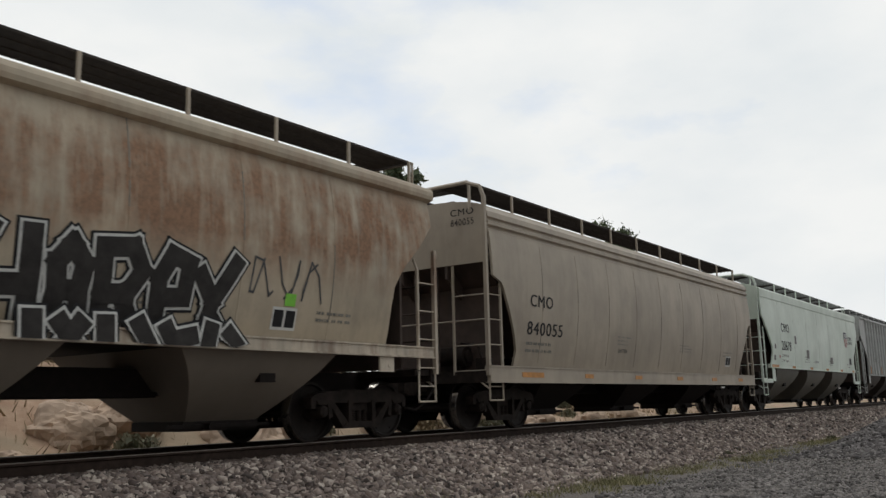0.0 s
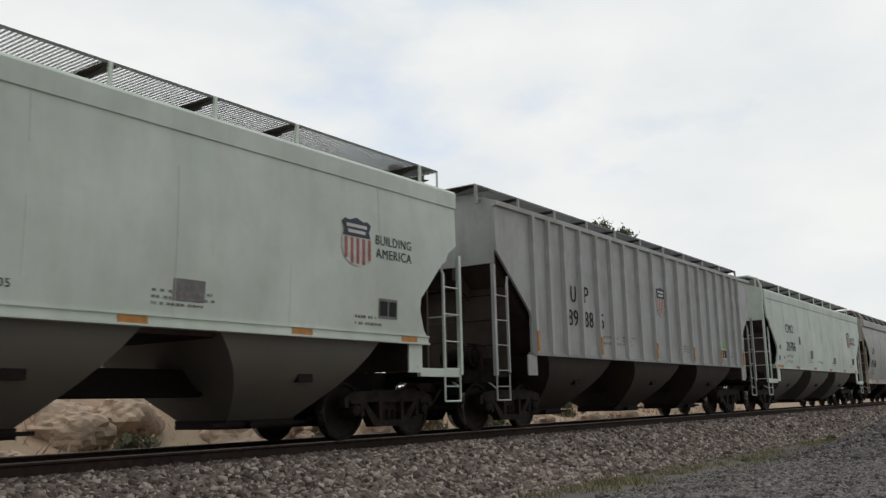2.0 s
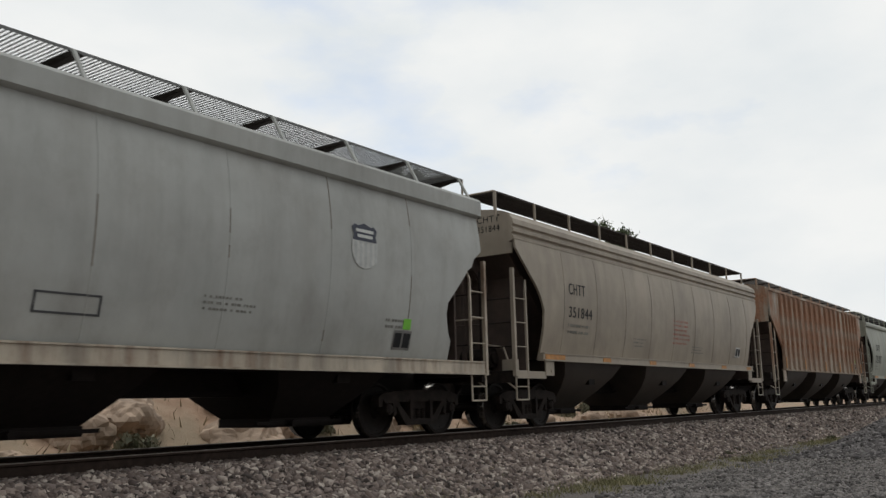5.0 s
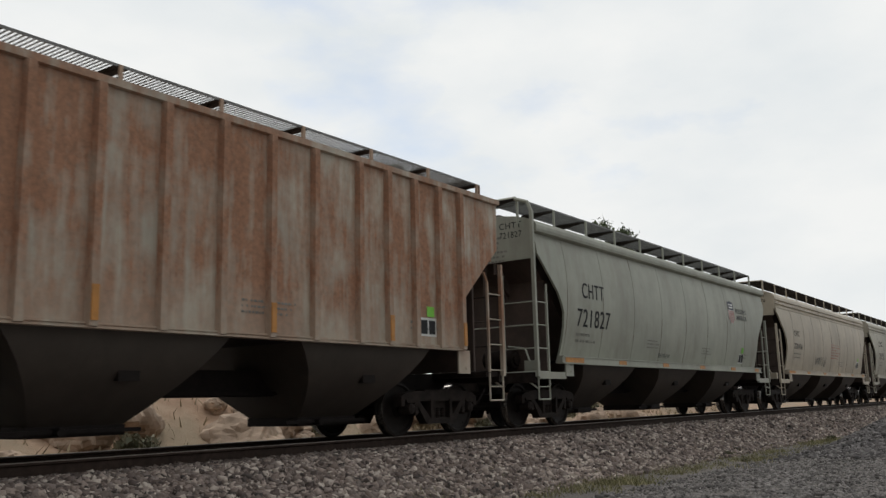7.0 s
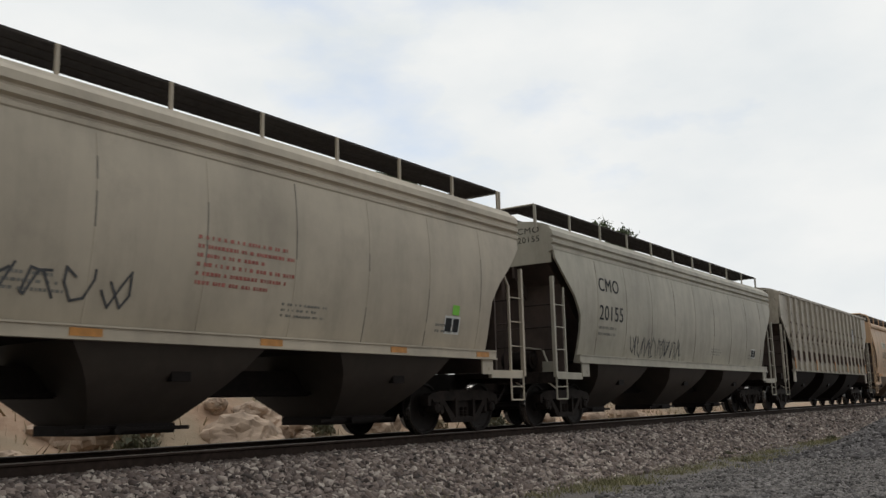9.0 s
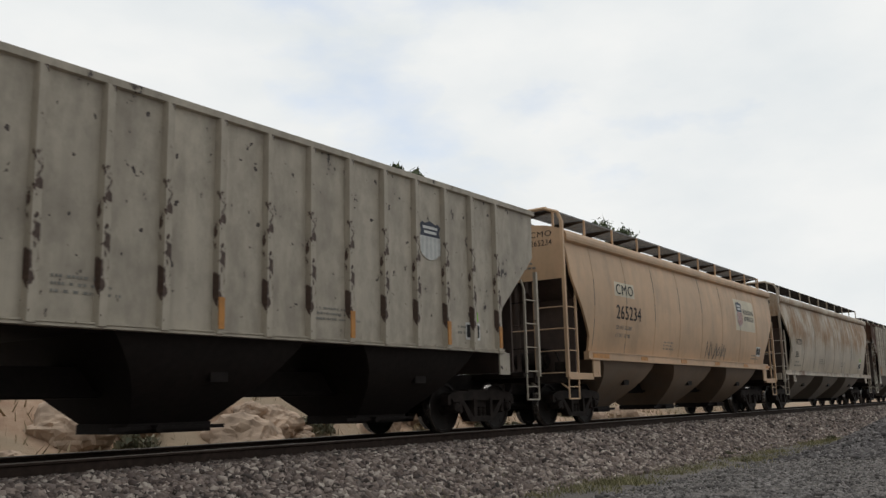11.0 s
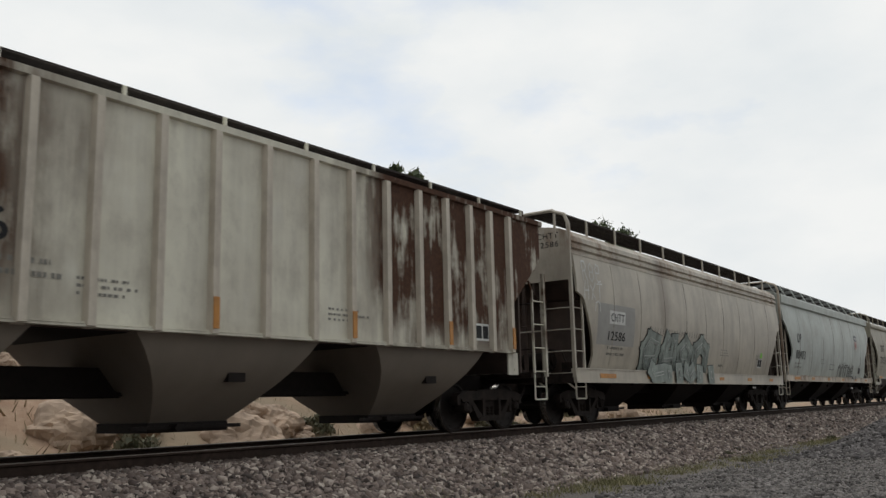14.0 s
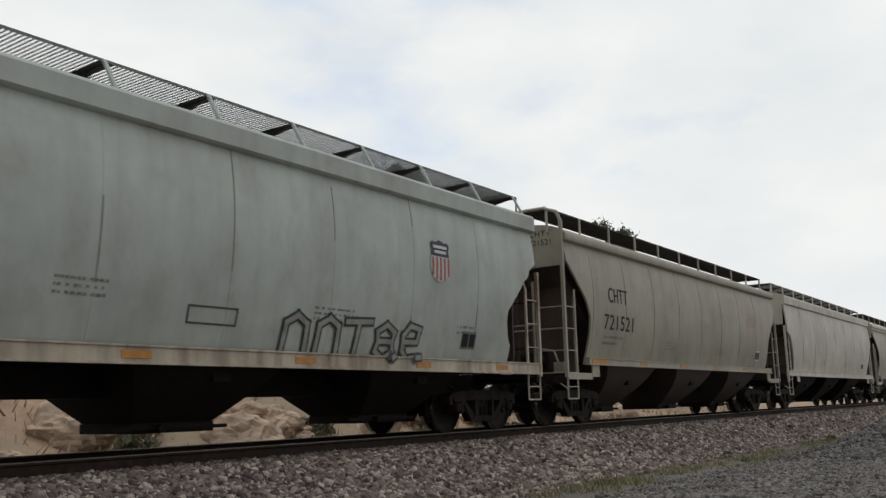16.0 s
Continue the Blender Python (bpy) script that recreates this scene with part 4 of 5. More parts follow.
    hang("data_panel", q.mesh("data_panel", INK), plate)
    if spec.extras.get("sticker"):
        g = Geo()
        panel(g, x0 + 0.20, x0 + 0.40, zp + 0.33, zp + 0.50, flat, 0.011)
        part("sticker", g, GREEN, car, "fluorescent green sticker")
    for x, z0, z1, w in spec.extras.get("patches", ()):
        g = Geo()
        panel(g, x - HALF, x - HALF + w, z0, z1, flat, 0.006)
        part("route_panel", g, GREYPATCH, car, "grey stencilled panel")
    if spec.extras.get("red_print"):
        x0, x1, z0, z1 = spec.extras["red_print"]
        g = Geo()
        bars_of_text(g, rng, x0 - HALF, x1 - HALF, z0, z1, 6, skin)
        tagged(part("warning_text", g, RED, car, "faded red illegible warning text"), kind="stuff")
    if spec.extras.get("slogan"):
        x0, x1, z0, z1 = spec.extras["slogan"]
        g = Geo()
        write(g, "BUILDING", x0 - HALF, x1 - HALF, (z0 + z1) / 2 + 0.03, z1, skin)
        write(g, "AMERICA", x0 - HALF, x1 - HALF, z0, (z0 + z1) / 2 - 0.03, skin)
        part("slogan", g, SMOKE, car, "two-line painted slogan")
    if spec.extras.get("emblem_plate"):
        x0, x1, z0, z1 = spec.extras["emblem_plate"]
        g = Geo()
        panel(g, x0 - HALF, x1 - HALF, z0, z1, skin, 0.003)
        part("emblem_plate", g, CREAM, car, "cream patch behind the emblem")
    if spec.emblem:
        x0, x1, z0, z1 = spec.emblem
        shield(car, x0 - HALF, x1 - HALF, z0, z1, flat, spec.extras.get("red", True))
    sk = lambda z: 1.628
    if spec.extras.get("tape", True):
        tape = shared("tape", lambda: Geo().box(-0.2, 0.2, -1.634, -1.62, -0.045, 0.045).mesh("reflector", ORANGE))
        long_tape = shared("long_tape", lambda: Geo().box(-0.42, 0.42, -1.634, -1.62, -0.05, 0.05).mesh("reflector", ORANGE))
        zt = (spec.sill[0] + spec.sill[1]) / 2
        if spec.kind == "rib":
            tape = shared("rib_tape", lambda: Geo().box(-0.045, 0.045, -1.703, -1.60, -0.2, 0.2).mesh("reflector", ORANGE))
            for i in (0, 4, 8, 11, 14, 17):
                hang("reflector", tape, car, "", pose(RIBS[spec.name][min(i, len(RIBS[spec.name]) - 1)] - HALF, 0, 1.72))
        else:
            for i, x in enumerate((1.55, 4.0, 6.68, 9.42, 12.16, 14.6)):
                hang("reflector", long_tape if i == 0 else tape, car, "", pose(x - HALF, 0, zt))
    if spec.extras.get("code"):
        text, x0, x1, z0, z1 = spec.extras["code"]
        g = Geo()
        write(g, text, x0 - HALF, x1 - HALF, z0, z1, skin)
        part("code_lettering", g, SMOKE, car, "small dark stencilled code")
    if spec.extras.get("grey_patch"):
        x0, x1, z0, z1 = spec.extras["grey_patch"]
        g = Geo()
        panel(g, x0 - HALF, x1 - HALF, z0, z1, skin, 0.0015)
        part("repaint_patch", g, REPAINT, car, "repainted grey rectangle behind the lettering")
    if spec.name in "CE":
        g = Geo().bar((1.58 - HALF, -skin(2.27) - 0.012, 2.27), (1.58 - HALF, -skin(2.27) + 0.01, 2.27), 0.085, 16)
        part("round_plate", g, GREYPATCH, car, "small round grey plate")
        g = Geo()
        panel(g, 2.05 - HALF, 2.17 - HALF, 1.86, 1.97, skin, 0.006)
        part("red_patch", g, RED, car, "small red painted square")
    if spec.name in "FQ":
        g = Geo()
        for a in ((7.44, 8.25, 1.58, 1.605), (7.44, 8.25, 1.79, 1.815), (7.44, 7.47, 1.605, 1.79), (8.22, 8.25, 1.605, 1.79)):
            panel(g, a[0] - HALF, a[1] - HALF, a[2], a[3], skin, 0.006)
        part("stencil_frame", g, SMOKE, car, "dark stencilled rectangle")
    for kind, x0, x1, z0, z1 in spec.extras.get("graffiti", ()):
        graffiti(car, spec, skin, kind, x0 - HALF, x1 - HALF, z0, z1, rng)
    return car


MINT = car_paint("mint_grey_car_paint", (0.64, 0.72, 0.625), grime=0.12, seed=1)
# hopper paints: body colours darkened for soot and for shade under the sill
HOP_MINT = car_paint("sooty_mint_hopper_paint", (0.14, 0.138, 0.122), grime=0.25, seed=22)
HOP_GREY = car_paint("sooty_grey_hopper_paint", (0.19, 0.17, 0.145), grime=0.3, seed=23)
MINT_B = car_paint("mint_grey_car_paint_worn", (0.63, 0.71, 0.62), grime=0.14, seed=2)
RUSTY_A = car_paint("rust_streaked_grey_paint", (0.46, 0.405, 0.31), grime=0.35, rust=0.8, rust_band=(2.4, 4.0), rust_color=(0.27, 0.14, 0.08), seed=3)
TAUPE_B = car_paint("dusty_taupe_paint", (0.375, 0.335, 0.275), grime=0.30, seed=4)
GREY_D = car_paint("light_grey_ribbed_paint", (0.44, 0.45, 0.44), grime=0.35, seed=5)
GREY_F = car_paint("clean_light_grey_paint", (0.43, 0.435, 0.41), grime=0.26, seed=6)
TAUPE_G = car_paint("dusty_warm_grey_paint", (0.37, 0.33, 0.27), grime=0.35, seed=7)
RUSTY_H = car_paint("rusted_orange_brown_paint", (0.46, 0.43, 0.36), grime=0.4, rust=0.95, rust_band=(1.4, 4.9), rust_color=(0.33, 0.145, 0.075), seed=8)
GREY_I = car_paint("smooth_greenish_grey_paint", (0.355, 0.365, 0.30), grime=0.3, seed=9)
SAND_J = car_paint("dusty_sand_grey_paint", (0.45, 0.41, 0.33), grime=0.26, seed=10)
GREY_K = car_paint("dull_greenish_grey_paint", (0.40, 0.39, 0.325), grime=0.35, seed=11)
PEEL_L = car_paint("peeling_grey_paint_over_brown", (0.45, 0.42, 0.35), grime=0.5, peel=0.45, dark=(0.035, 0.025, 0.021), seed=12)
PEEL_RIB = car_paint("rust_split_rib_paint", (0.45, 0.42, 0.35), grime=0.6, peel=1.35, dark=(0.045, 0.026, 0.018), seed=12.7)
# tan for the hoppers, with soot and under-car shade in the colour
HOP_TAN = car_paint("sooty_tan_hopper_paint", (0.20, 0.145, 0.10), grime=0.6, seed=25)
TAN_M = car_paint("tan_car_paint", (0.56, 0.39, 0.245), grime=0.22, seed=13)
RUSTY_N = car_paint("grey_paint_with_rust_blooms", (0.48, 0.43, 0.345), grime=0.32, rust=0.72, rust_band=(2.5, 4.2), rust_color=(0.31, 0.175, 0.09), seed=14)
RUST_O = car_paint("white_paint_with_dark_brown_rust", (0.72, 0.69, 0.60), grime=0.35, rust=1.0, rust_band=(1.4, 5.2), rust_color=(0.074, 0.031, 0.015), rust_ends=(1.9, 3.6, -0.2), seed=15.3)
GREY_P = car_paint("pale_warm_grey_paint", (0.45, 0.43, 0.37), grime=0.36, rust=0.45, rust_band=(3.75, 4.4), rust_color=(0.22, 0.13, 0.08), seed=16, stain=(4.75 - 8.05, 5.95 - 8.05, 1.9))
MINT_Q = car_paint("pale_bluish_grey_paint", (0.47, 0.505, 0.47), grime=0.30, seed=17)
GREY_R = car_paint("greenish_dust_grey_paint", (0.355, 0.345, 0.285), grime=0.3, seed=18)
PALE_S = car_paint("pale_grey_paint", (0.55, 0.54, 0.48), grime=0.25, seed=19)
# near-black hopper colour: soot plus the shade beneath the car, painted in
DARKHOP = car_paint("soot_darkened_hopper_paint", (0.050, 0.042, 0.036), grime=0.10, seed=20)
STAINED = car_paint("stained_sill_paint", (0.50, 0.455, 0.375), grime=0.9, rust=0.35, rust_band=(0.5, 4.6), rust_color=(0.20, 0.11, 0.07), seed=24)
RIBWHITE = car_paint("chalky_rib_paint", (0.64, 0.61, 0.53), grime=0.5, seed=21)

CARS = [
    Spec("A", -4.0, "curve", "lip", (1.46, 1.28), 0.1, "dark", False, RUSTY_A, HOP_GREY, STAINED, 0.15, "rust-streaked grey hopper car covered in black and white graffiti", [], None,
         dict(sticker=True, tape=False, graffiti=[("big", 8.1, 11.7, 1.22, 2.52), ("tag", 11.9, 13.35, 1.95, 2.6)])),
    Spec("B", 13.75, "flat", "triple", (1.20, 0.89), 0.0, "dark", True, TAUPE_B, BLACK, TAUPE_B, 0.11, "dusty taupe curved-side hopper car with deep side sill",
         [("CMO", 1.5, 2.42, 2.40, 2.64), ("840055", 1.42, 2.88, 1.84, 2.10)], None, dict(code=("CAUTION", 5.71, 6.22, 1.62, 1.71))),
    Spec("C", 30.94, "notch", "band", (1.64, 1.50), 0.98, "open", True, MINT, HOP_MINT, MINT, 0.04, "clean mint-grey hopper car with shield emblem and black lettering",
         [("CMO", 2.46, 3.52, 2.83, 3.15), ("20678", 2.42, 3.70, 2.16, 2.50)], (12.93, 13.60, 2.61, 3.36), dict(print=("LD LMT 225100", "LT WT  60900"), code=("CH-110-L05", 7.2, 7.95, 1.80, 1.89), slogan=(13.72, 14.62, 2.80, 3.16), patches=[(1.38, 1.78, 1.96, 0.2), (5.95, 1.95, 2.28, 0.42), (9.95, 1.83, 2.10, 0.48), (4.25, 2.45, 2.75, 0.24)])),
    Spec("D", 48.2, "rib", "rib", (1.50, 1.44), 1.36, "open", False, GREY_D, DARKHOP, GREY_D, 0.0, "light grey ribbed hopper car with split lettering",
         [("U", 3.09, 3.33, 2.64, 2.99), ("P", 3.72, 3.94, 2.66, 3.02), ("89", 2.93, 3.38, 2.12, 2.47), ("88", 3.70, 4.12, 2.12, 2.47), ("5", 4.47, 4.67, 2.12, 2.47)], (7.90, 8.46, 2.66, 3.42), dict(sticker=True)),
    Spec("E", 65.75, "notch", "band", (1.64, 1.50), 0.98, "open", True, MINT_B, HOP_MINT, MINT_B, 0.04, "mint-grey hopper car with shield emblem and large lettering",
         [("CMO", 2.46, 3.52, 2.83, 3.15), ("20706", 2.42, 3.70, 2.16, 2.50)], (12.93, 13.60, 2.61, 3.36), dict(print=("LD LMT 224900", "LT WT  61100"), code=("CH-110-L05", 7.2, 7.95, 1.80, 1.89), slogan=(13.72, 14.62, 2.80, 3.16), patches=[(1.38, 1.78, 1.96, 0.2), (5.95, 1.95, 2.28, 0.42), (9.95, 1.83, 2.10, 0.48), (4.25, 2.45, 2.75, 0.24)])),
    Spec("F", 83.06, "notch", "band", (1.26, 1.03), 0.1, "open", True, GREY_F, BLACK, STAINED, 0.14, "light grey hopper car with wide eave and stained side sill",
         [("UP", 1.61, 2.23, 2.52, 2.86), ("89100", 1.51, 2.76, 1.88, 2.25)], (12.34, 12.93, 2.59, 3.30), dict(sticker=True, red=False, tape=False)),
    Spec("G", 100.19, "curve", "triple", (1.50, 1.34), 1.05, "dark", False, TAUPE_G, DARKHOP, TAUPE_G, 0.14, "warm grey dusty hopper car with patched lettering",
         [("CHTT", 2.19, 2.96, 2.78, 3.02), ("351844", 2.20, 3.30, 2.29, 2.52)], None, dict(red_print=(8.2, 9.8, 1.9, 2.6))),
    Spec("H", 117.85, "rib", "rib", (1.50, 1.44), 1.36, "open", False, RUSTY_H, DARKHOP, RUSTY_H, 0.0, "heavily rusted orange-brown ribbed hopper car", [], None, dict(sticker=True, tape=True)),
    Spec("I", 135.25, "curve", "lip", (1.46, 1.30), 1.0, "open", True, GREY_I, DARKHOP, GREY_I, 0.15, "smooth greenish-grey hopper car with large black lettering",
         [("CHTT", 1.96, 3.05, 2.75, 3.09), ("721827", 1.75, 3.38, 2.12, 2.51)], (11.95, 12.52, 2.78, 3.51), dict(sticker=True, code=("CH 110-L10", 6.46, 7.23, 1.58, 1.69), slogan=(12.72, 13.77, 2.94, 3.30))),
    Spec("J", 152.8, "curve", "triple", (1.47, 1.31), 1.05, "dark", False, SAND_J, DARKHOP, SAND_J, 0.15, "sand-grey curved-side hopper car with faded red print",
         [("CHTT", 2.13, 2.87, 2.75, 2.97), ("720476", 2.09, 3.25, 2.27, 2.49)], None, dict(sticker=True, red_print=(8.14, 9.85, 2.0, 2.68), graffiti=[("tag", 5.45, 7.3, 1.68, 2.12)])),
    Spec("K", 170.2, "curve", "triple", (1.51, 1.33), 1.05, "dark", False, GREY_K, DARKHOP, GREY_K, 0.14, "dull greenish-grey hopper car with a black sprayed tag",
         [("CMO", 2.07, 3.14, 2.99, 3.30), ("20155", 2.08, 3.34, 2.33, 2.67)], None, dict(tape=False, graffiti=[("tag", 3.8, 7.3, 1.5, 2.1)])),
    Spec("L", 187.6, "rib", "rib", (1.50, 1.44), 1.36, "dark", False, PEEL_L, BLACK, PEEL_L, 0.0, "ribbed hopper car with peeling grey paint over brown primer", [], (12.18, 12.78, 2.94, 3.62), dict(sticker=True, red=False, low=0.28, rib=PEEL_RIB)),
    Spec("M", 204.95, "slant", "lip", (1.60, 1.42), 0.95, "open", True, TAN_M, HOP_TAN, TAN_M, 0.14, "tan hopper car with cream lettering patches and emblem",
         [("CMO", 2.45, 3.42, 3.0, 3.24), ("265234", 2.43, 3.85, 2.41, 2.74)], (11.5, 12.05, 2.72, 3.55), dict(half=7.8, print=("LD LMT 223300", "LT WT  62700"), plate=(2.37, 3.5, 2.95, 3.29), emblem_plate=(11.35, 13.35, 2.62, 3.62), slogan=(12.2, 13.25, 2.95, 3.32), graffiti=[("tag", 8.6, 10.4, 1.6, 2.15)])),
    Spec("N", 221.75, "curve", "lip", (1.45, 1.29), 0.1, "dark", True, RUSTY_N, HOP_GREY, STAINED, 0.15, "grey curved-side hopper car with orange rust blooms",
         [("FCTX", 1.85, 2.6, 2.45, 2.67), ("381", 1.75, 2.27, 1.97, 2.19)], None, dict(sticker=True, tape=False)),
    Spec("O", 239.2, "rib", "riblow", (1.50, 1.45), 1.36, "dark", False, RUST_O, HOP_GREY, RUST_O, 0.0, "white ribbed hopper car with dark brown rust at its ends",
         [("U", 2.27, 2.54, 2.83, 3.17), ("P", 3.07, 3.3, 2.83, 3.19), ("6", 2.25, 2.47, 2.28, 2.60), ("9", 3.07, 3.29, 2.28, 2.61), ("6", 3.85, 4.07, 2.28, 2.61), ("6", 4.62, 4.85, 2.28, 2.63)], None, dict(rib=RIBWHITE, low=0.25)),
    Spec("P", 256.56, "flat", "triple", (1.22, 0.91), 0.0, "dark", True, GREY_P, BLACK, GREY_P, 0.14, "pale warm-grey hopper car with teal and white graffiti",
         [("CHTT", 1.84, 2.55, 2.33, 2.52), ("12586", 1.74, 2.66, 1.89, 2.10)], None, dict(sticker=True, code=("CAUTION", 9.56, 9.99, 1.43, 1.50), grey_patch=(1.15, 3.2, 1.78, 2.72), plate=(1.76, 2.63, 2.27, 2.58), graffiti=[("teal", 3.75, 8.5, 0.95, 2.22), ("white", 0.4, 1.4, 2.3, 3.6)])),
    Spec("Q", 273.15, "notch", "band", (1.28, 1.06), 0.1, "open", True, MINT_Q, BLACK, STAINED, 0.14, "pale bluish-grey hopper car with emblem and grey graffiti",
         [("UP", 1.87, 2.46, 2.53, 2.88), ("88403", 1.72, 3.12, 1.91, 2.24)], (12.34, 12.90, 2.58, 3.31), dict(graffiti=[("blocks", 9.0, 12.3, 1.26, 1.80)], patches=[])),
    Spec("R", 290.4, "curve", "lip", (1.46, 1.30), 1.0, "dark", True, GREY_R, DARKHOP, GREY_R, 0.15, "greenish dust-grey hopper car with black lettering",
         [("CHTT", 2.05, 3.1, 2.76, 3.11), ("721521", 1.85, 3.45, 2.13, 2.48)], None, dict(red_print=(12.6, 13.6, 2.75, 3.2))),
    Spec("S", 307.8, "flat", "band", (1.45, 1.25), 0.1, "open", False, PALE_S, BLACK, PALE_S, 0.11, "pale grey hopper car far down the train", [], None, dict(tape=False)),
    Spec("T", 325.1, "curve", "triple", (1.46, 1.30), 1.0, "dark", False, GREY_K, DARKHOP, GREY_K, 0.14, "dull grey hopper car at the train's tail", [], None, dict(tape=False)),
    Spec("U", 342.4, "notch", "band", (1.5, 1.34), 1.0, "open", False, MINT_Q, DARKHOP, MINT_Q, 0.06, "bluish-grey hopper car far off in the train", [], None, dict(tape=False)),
]
TRAIN = [(spec, hopper_car(spec)) for spec in CARS]


# ---- ground, track and distance ----
def bank(x, y):
    """Height of the ground sheet."""
    a = abs(y)
    bed = float(np.interp(a, [0, 1.75, 2.0, 3.5], [-0.20, -0.20, -0.26, -0.82]))
    if a < 3.5:
        return bed
    if y < 0:
        z = -0.82 + 0.06 * min(1, (a - 3.5) / 4)
        up = min(1.0, max(0.0, (-y - 4.9) / 1.3))
        top = float(np.interp(x, [17, 21, 26, 60, 90], [0, 0.24, 0.66, 0.80, 0.0]))
        return z + top * up * up * (3 - 2 * up) * float(np.interp(-y, [7.2, 11], [1, 0.5])) + 0.03 * noise.noise(Vector((x * 1.5, y * 1.5, 0)))
    high = float(np.interp(y, [3.5, 5.5, 7.0, 9.0, 12.0, 30, 200], [-0.82, -0.72, -0.35, 0.85, 1.75, 1.9, 1.9]))
    low = float(np.interp(y, [3.5, 6, 10, 15, 30, 200], [-0.82, -0.75, -0.1, 0.75, 0.9, 0.9]))
    rise = low + (high - low) * float(np.interp(x, [22, 34], [1, 0]))
    n = noise.noise(Vector((x * 0.35, y * 0.35, 1.7))) * 0.35 + noise.noise(Vector((x * 1.3, y * 1.3, 4.2))) * 0.12
    return rise + n * float(np.interp(y, [4, 8, 40, 80], [0, 1, 1, 0]))


def earth_material():
    m, nt, p = nodes_of("dry_ground", 0.95)
    co = nt.nodes.new("ShaderNodeTexCoord")
    sep = nt.nodes.new("ShaderNodeSeparateXYZ")
    nt.links.new(co.outputs["Object"], sep.inputs[0])
    v = object_vector(nt)
    big, mid, fine = noise_node(nt, v, 0.35, 5), noise_node(nt, v, 2.2, 5), noise_node(nt, v, 26.0, 4)
    sand = blend(nt, ranged(nt, mid, 0.35, 0.65), (0.32, 0.205, 0.135), (0.42, 0.295, 0.205))
    sand = blend(nt, ranged(nt, big, 0.45, 0.6, 0, 0.7), sand, (0.27, 0.225, 0.155))
    gravel = blend(nt, ranged(nt, fine, 0.35, 0.65), (0.08, 0.070, 0.063), (0.20, 0.176, 0.158))
    near = ranged(nt, times(nt, sep.outputs["Y"], times(nt, mid, 2.0), "ADD"), 6.0, 8.0)
    col = blend(nt, near, gravel, sand)
    nt.links.new(col, p.inputs["Base Color"])
    bumped(nt, p, times(nt, fine, mid, "ADD"), 0.6, 0.05)
    return m


def ground():
    xs = np.concatenate([[-3000, -800, -300, -120, -60, -30], np.arange(-16, 60, 0.8), np.arange(60, 160, 4.0), [180, 230, 300, 450, 800, 3000]])
    ys = np.concatenate([[-3000, -600, -150, -60, -30, -18, -13], np.arange(-11, -3.4, 0.5), [-3.5, -3.0, -2.5, -2.0, -1.75, -0.9, 0, 0.9, 1.75, 2.0, 2.5, 3.0, 3.5], np.arange(4, 18, 0.7), np.arange(18, 44, 2.5), [55, 80, 130, 220, 500, 3000]])
    vs = np.array([(x, y, bank(x, y)) for y in ys for x in xs])
    w, h = len(xs), len(ys)
    fs = np.array([(j * w + i, j * w + i + 1, (j + 1) * w + i + 1, (j + 1) * w + i) for j in range(h - 1) for i in range(w - 1)])
    me = raw_mesh("ground", vs, fs, earth_material())
    me.polygons.foreach_set("use_smooth", [True] * len(me.polygons))
    return tagged(new("ground", me), "dry sandy ground with gravel beside the railway", "ground", kind="structure")


ground()


def track():
    base = Geo()
    for s in (-1, 1):
        y = s * 0.7535
        base.prism([(y - 0.075, -0.185), (y + 0.075, -0.185), (y + 0.075, -0.17), (y + 0.012, -0.145), (y + 0.010, -0.05), (y + 0.036, -0.035), (y + 0.036, -0.012), (y - 0.036, -0.012), (y - 0.036, -0.035), (y - 0.010, -0.05), (y - 0.012, -0.145), (y - 0.075, -0.17)], -200, 900, "x")
    line = tagged(new("railway_track", base.mesh("rails", RAILRUST)), "rusty steel rails with polished heads on timber ties", "track", kind="structure")
    for s in (-1, 1):
        y = s * 0.7535
        head = Geo().prism([(y - 0.035, -0.014), (y + 0.035, -0.014), (y + 0.034, -0.004), (y + 0.026, 0.0), (y - 0.026, 0.0), (y - 0.034, -0.004)], -200, 900, "x")
        part("rail_head", head, RAILHEAD, line, "polished running surface")
    tie = Geo().box(-0.115, 0.115, -1.3, 1.3, -0.36, -0.187).mesh("tie", TIE)
    plate = Geo()
    for s in (-1, 1):
        plate.box(-0.1, 0.1, s * 0.7535 - 0.17, s * 0.7535 + 0.17, -0.187, -0.176)
        for k in (-1, 1):
            plate.bar((0.05, s * 0.7535 + k * 0.09, -0.18), (0.05, s * 0.7535 + k * 0.09, -0.155), 0.014, 6)
    plate = plate.mesh("tie_plate", RAILRUST)
    rng = random.Random(4)
    for i in range(150):
        t = hang("tie", tie, line, "", pose(-6 + i * 0.5 + rng.uniform(-0.02, 0.02), rng.uniform(-0.03, 0.03), rng.uniform(-0.01, 0.0), 0, 0, rng.uniform(-0.8, 0.8)))
        hang("tie_plate", plate, t)
    return line


track()


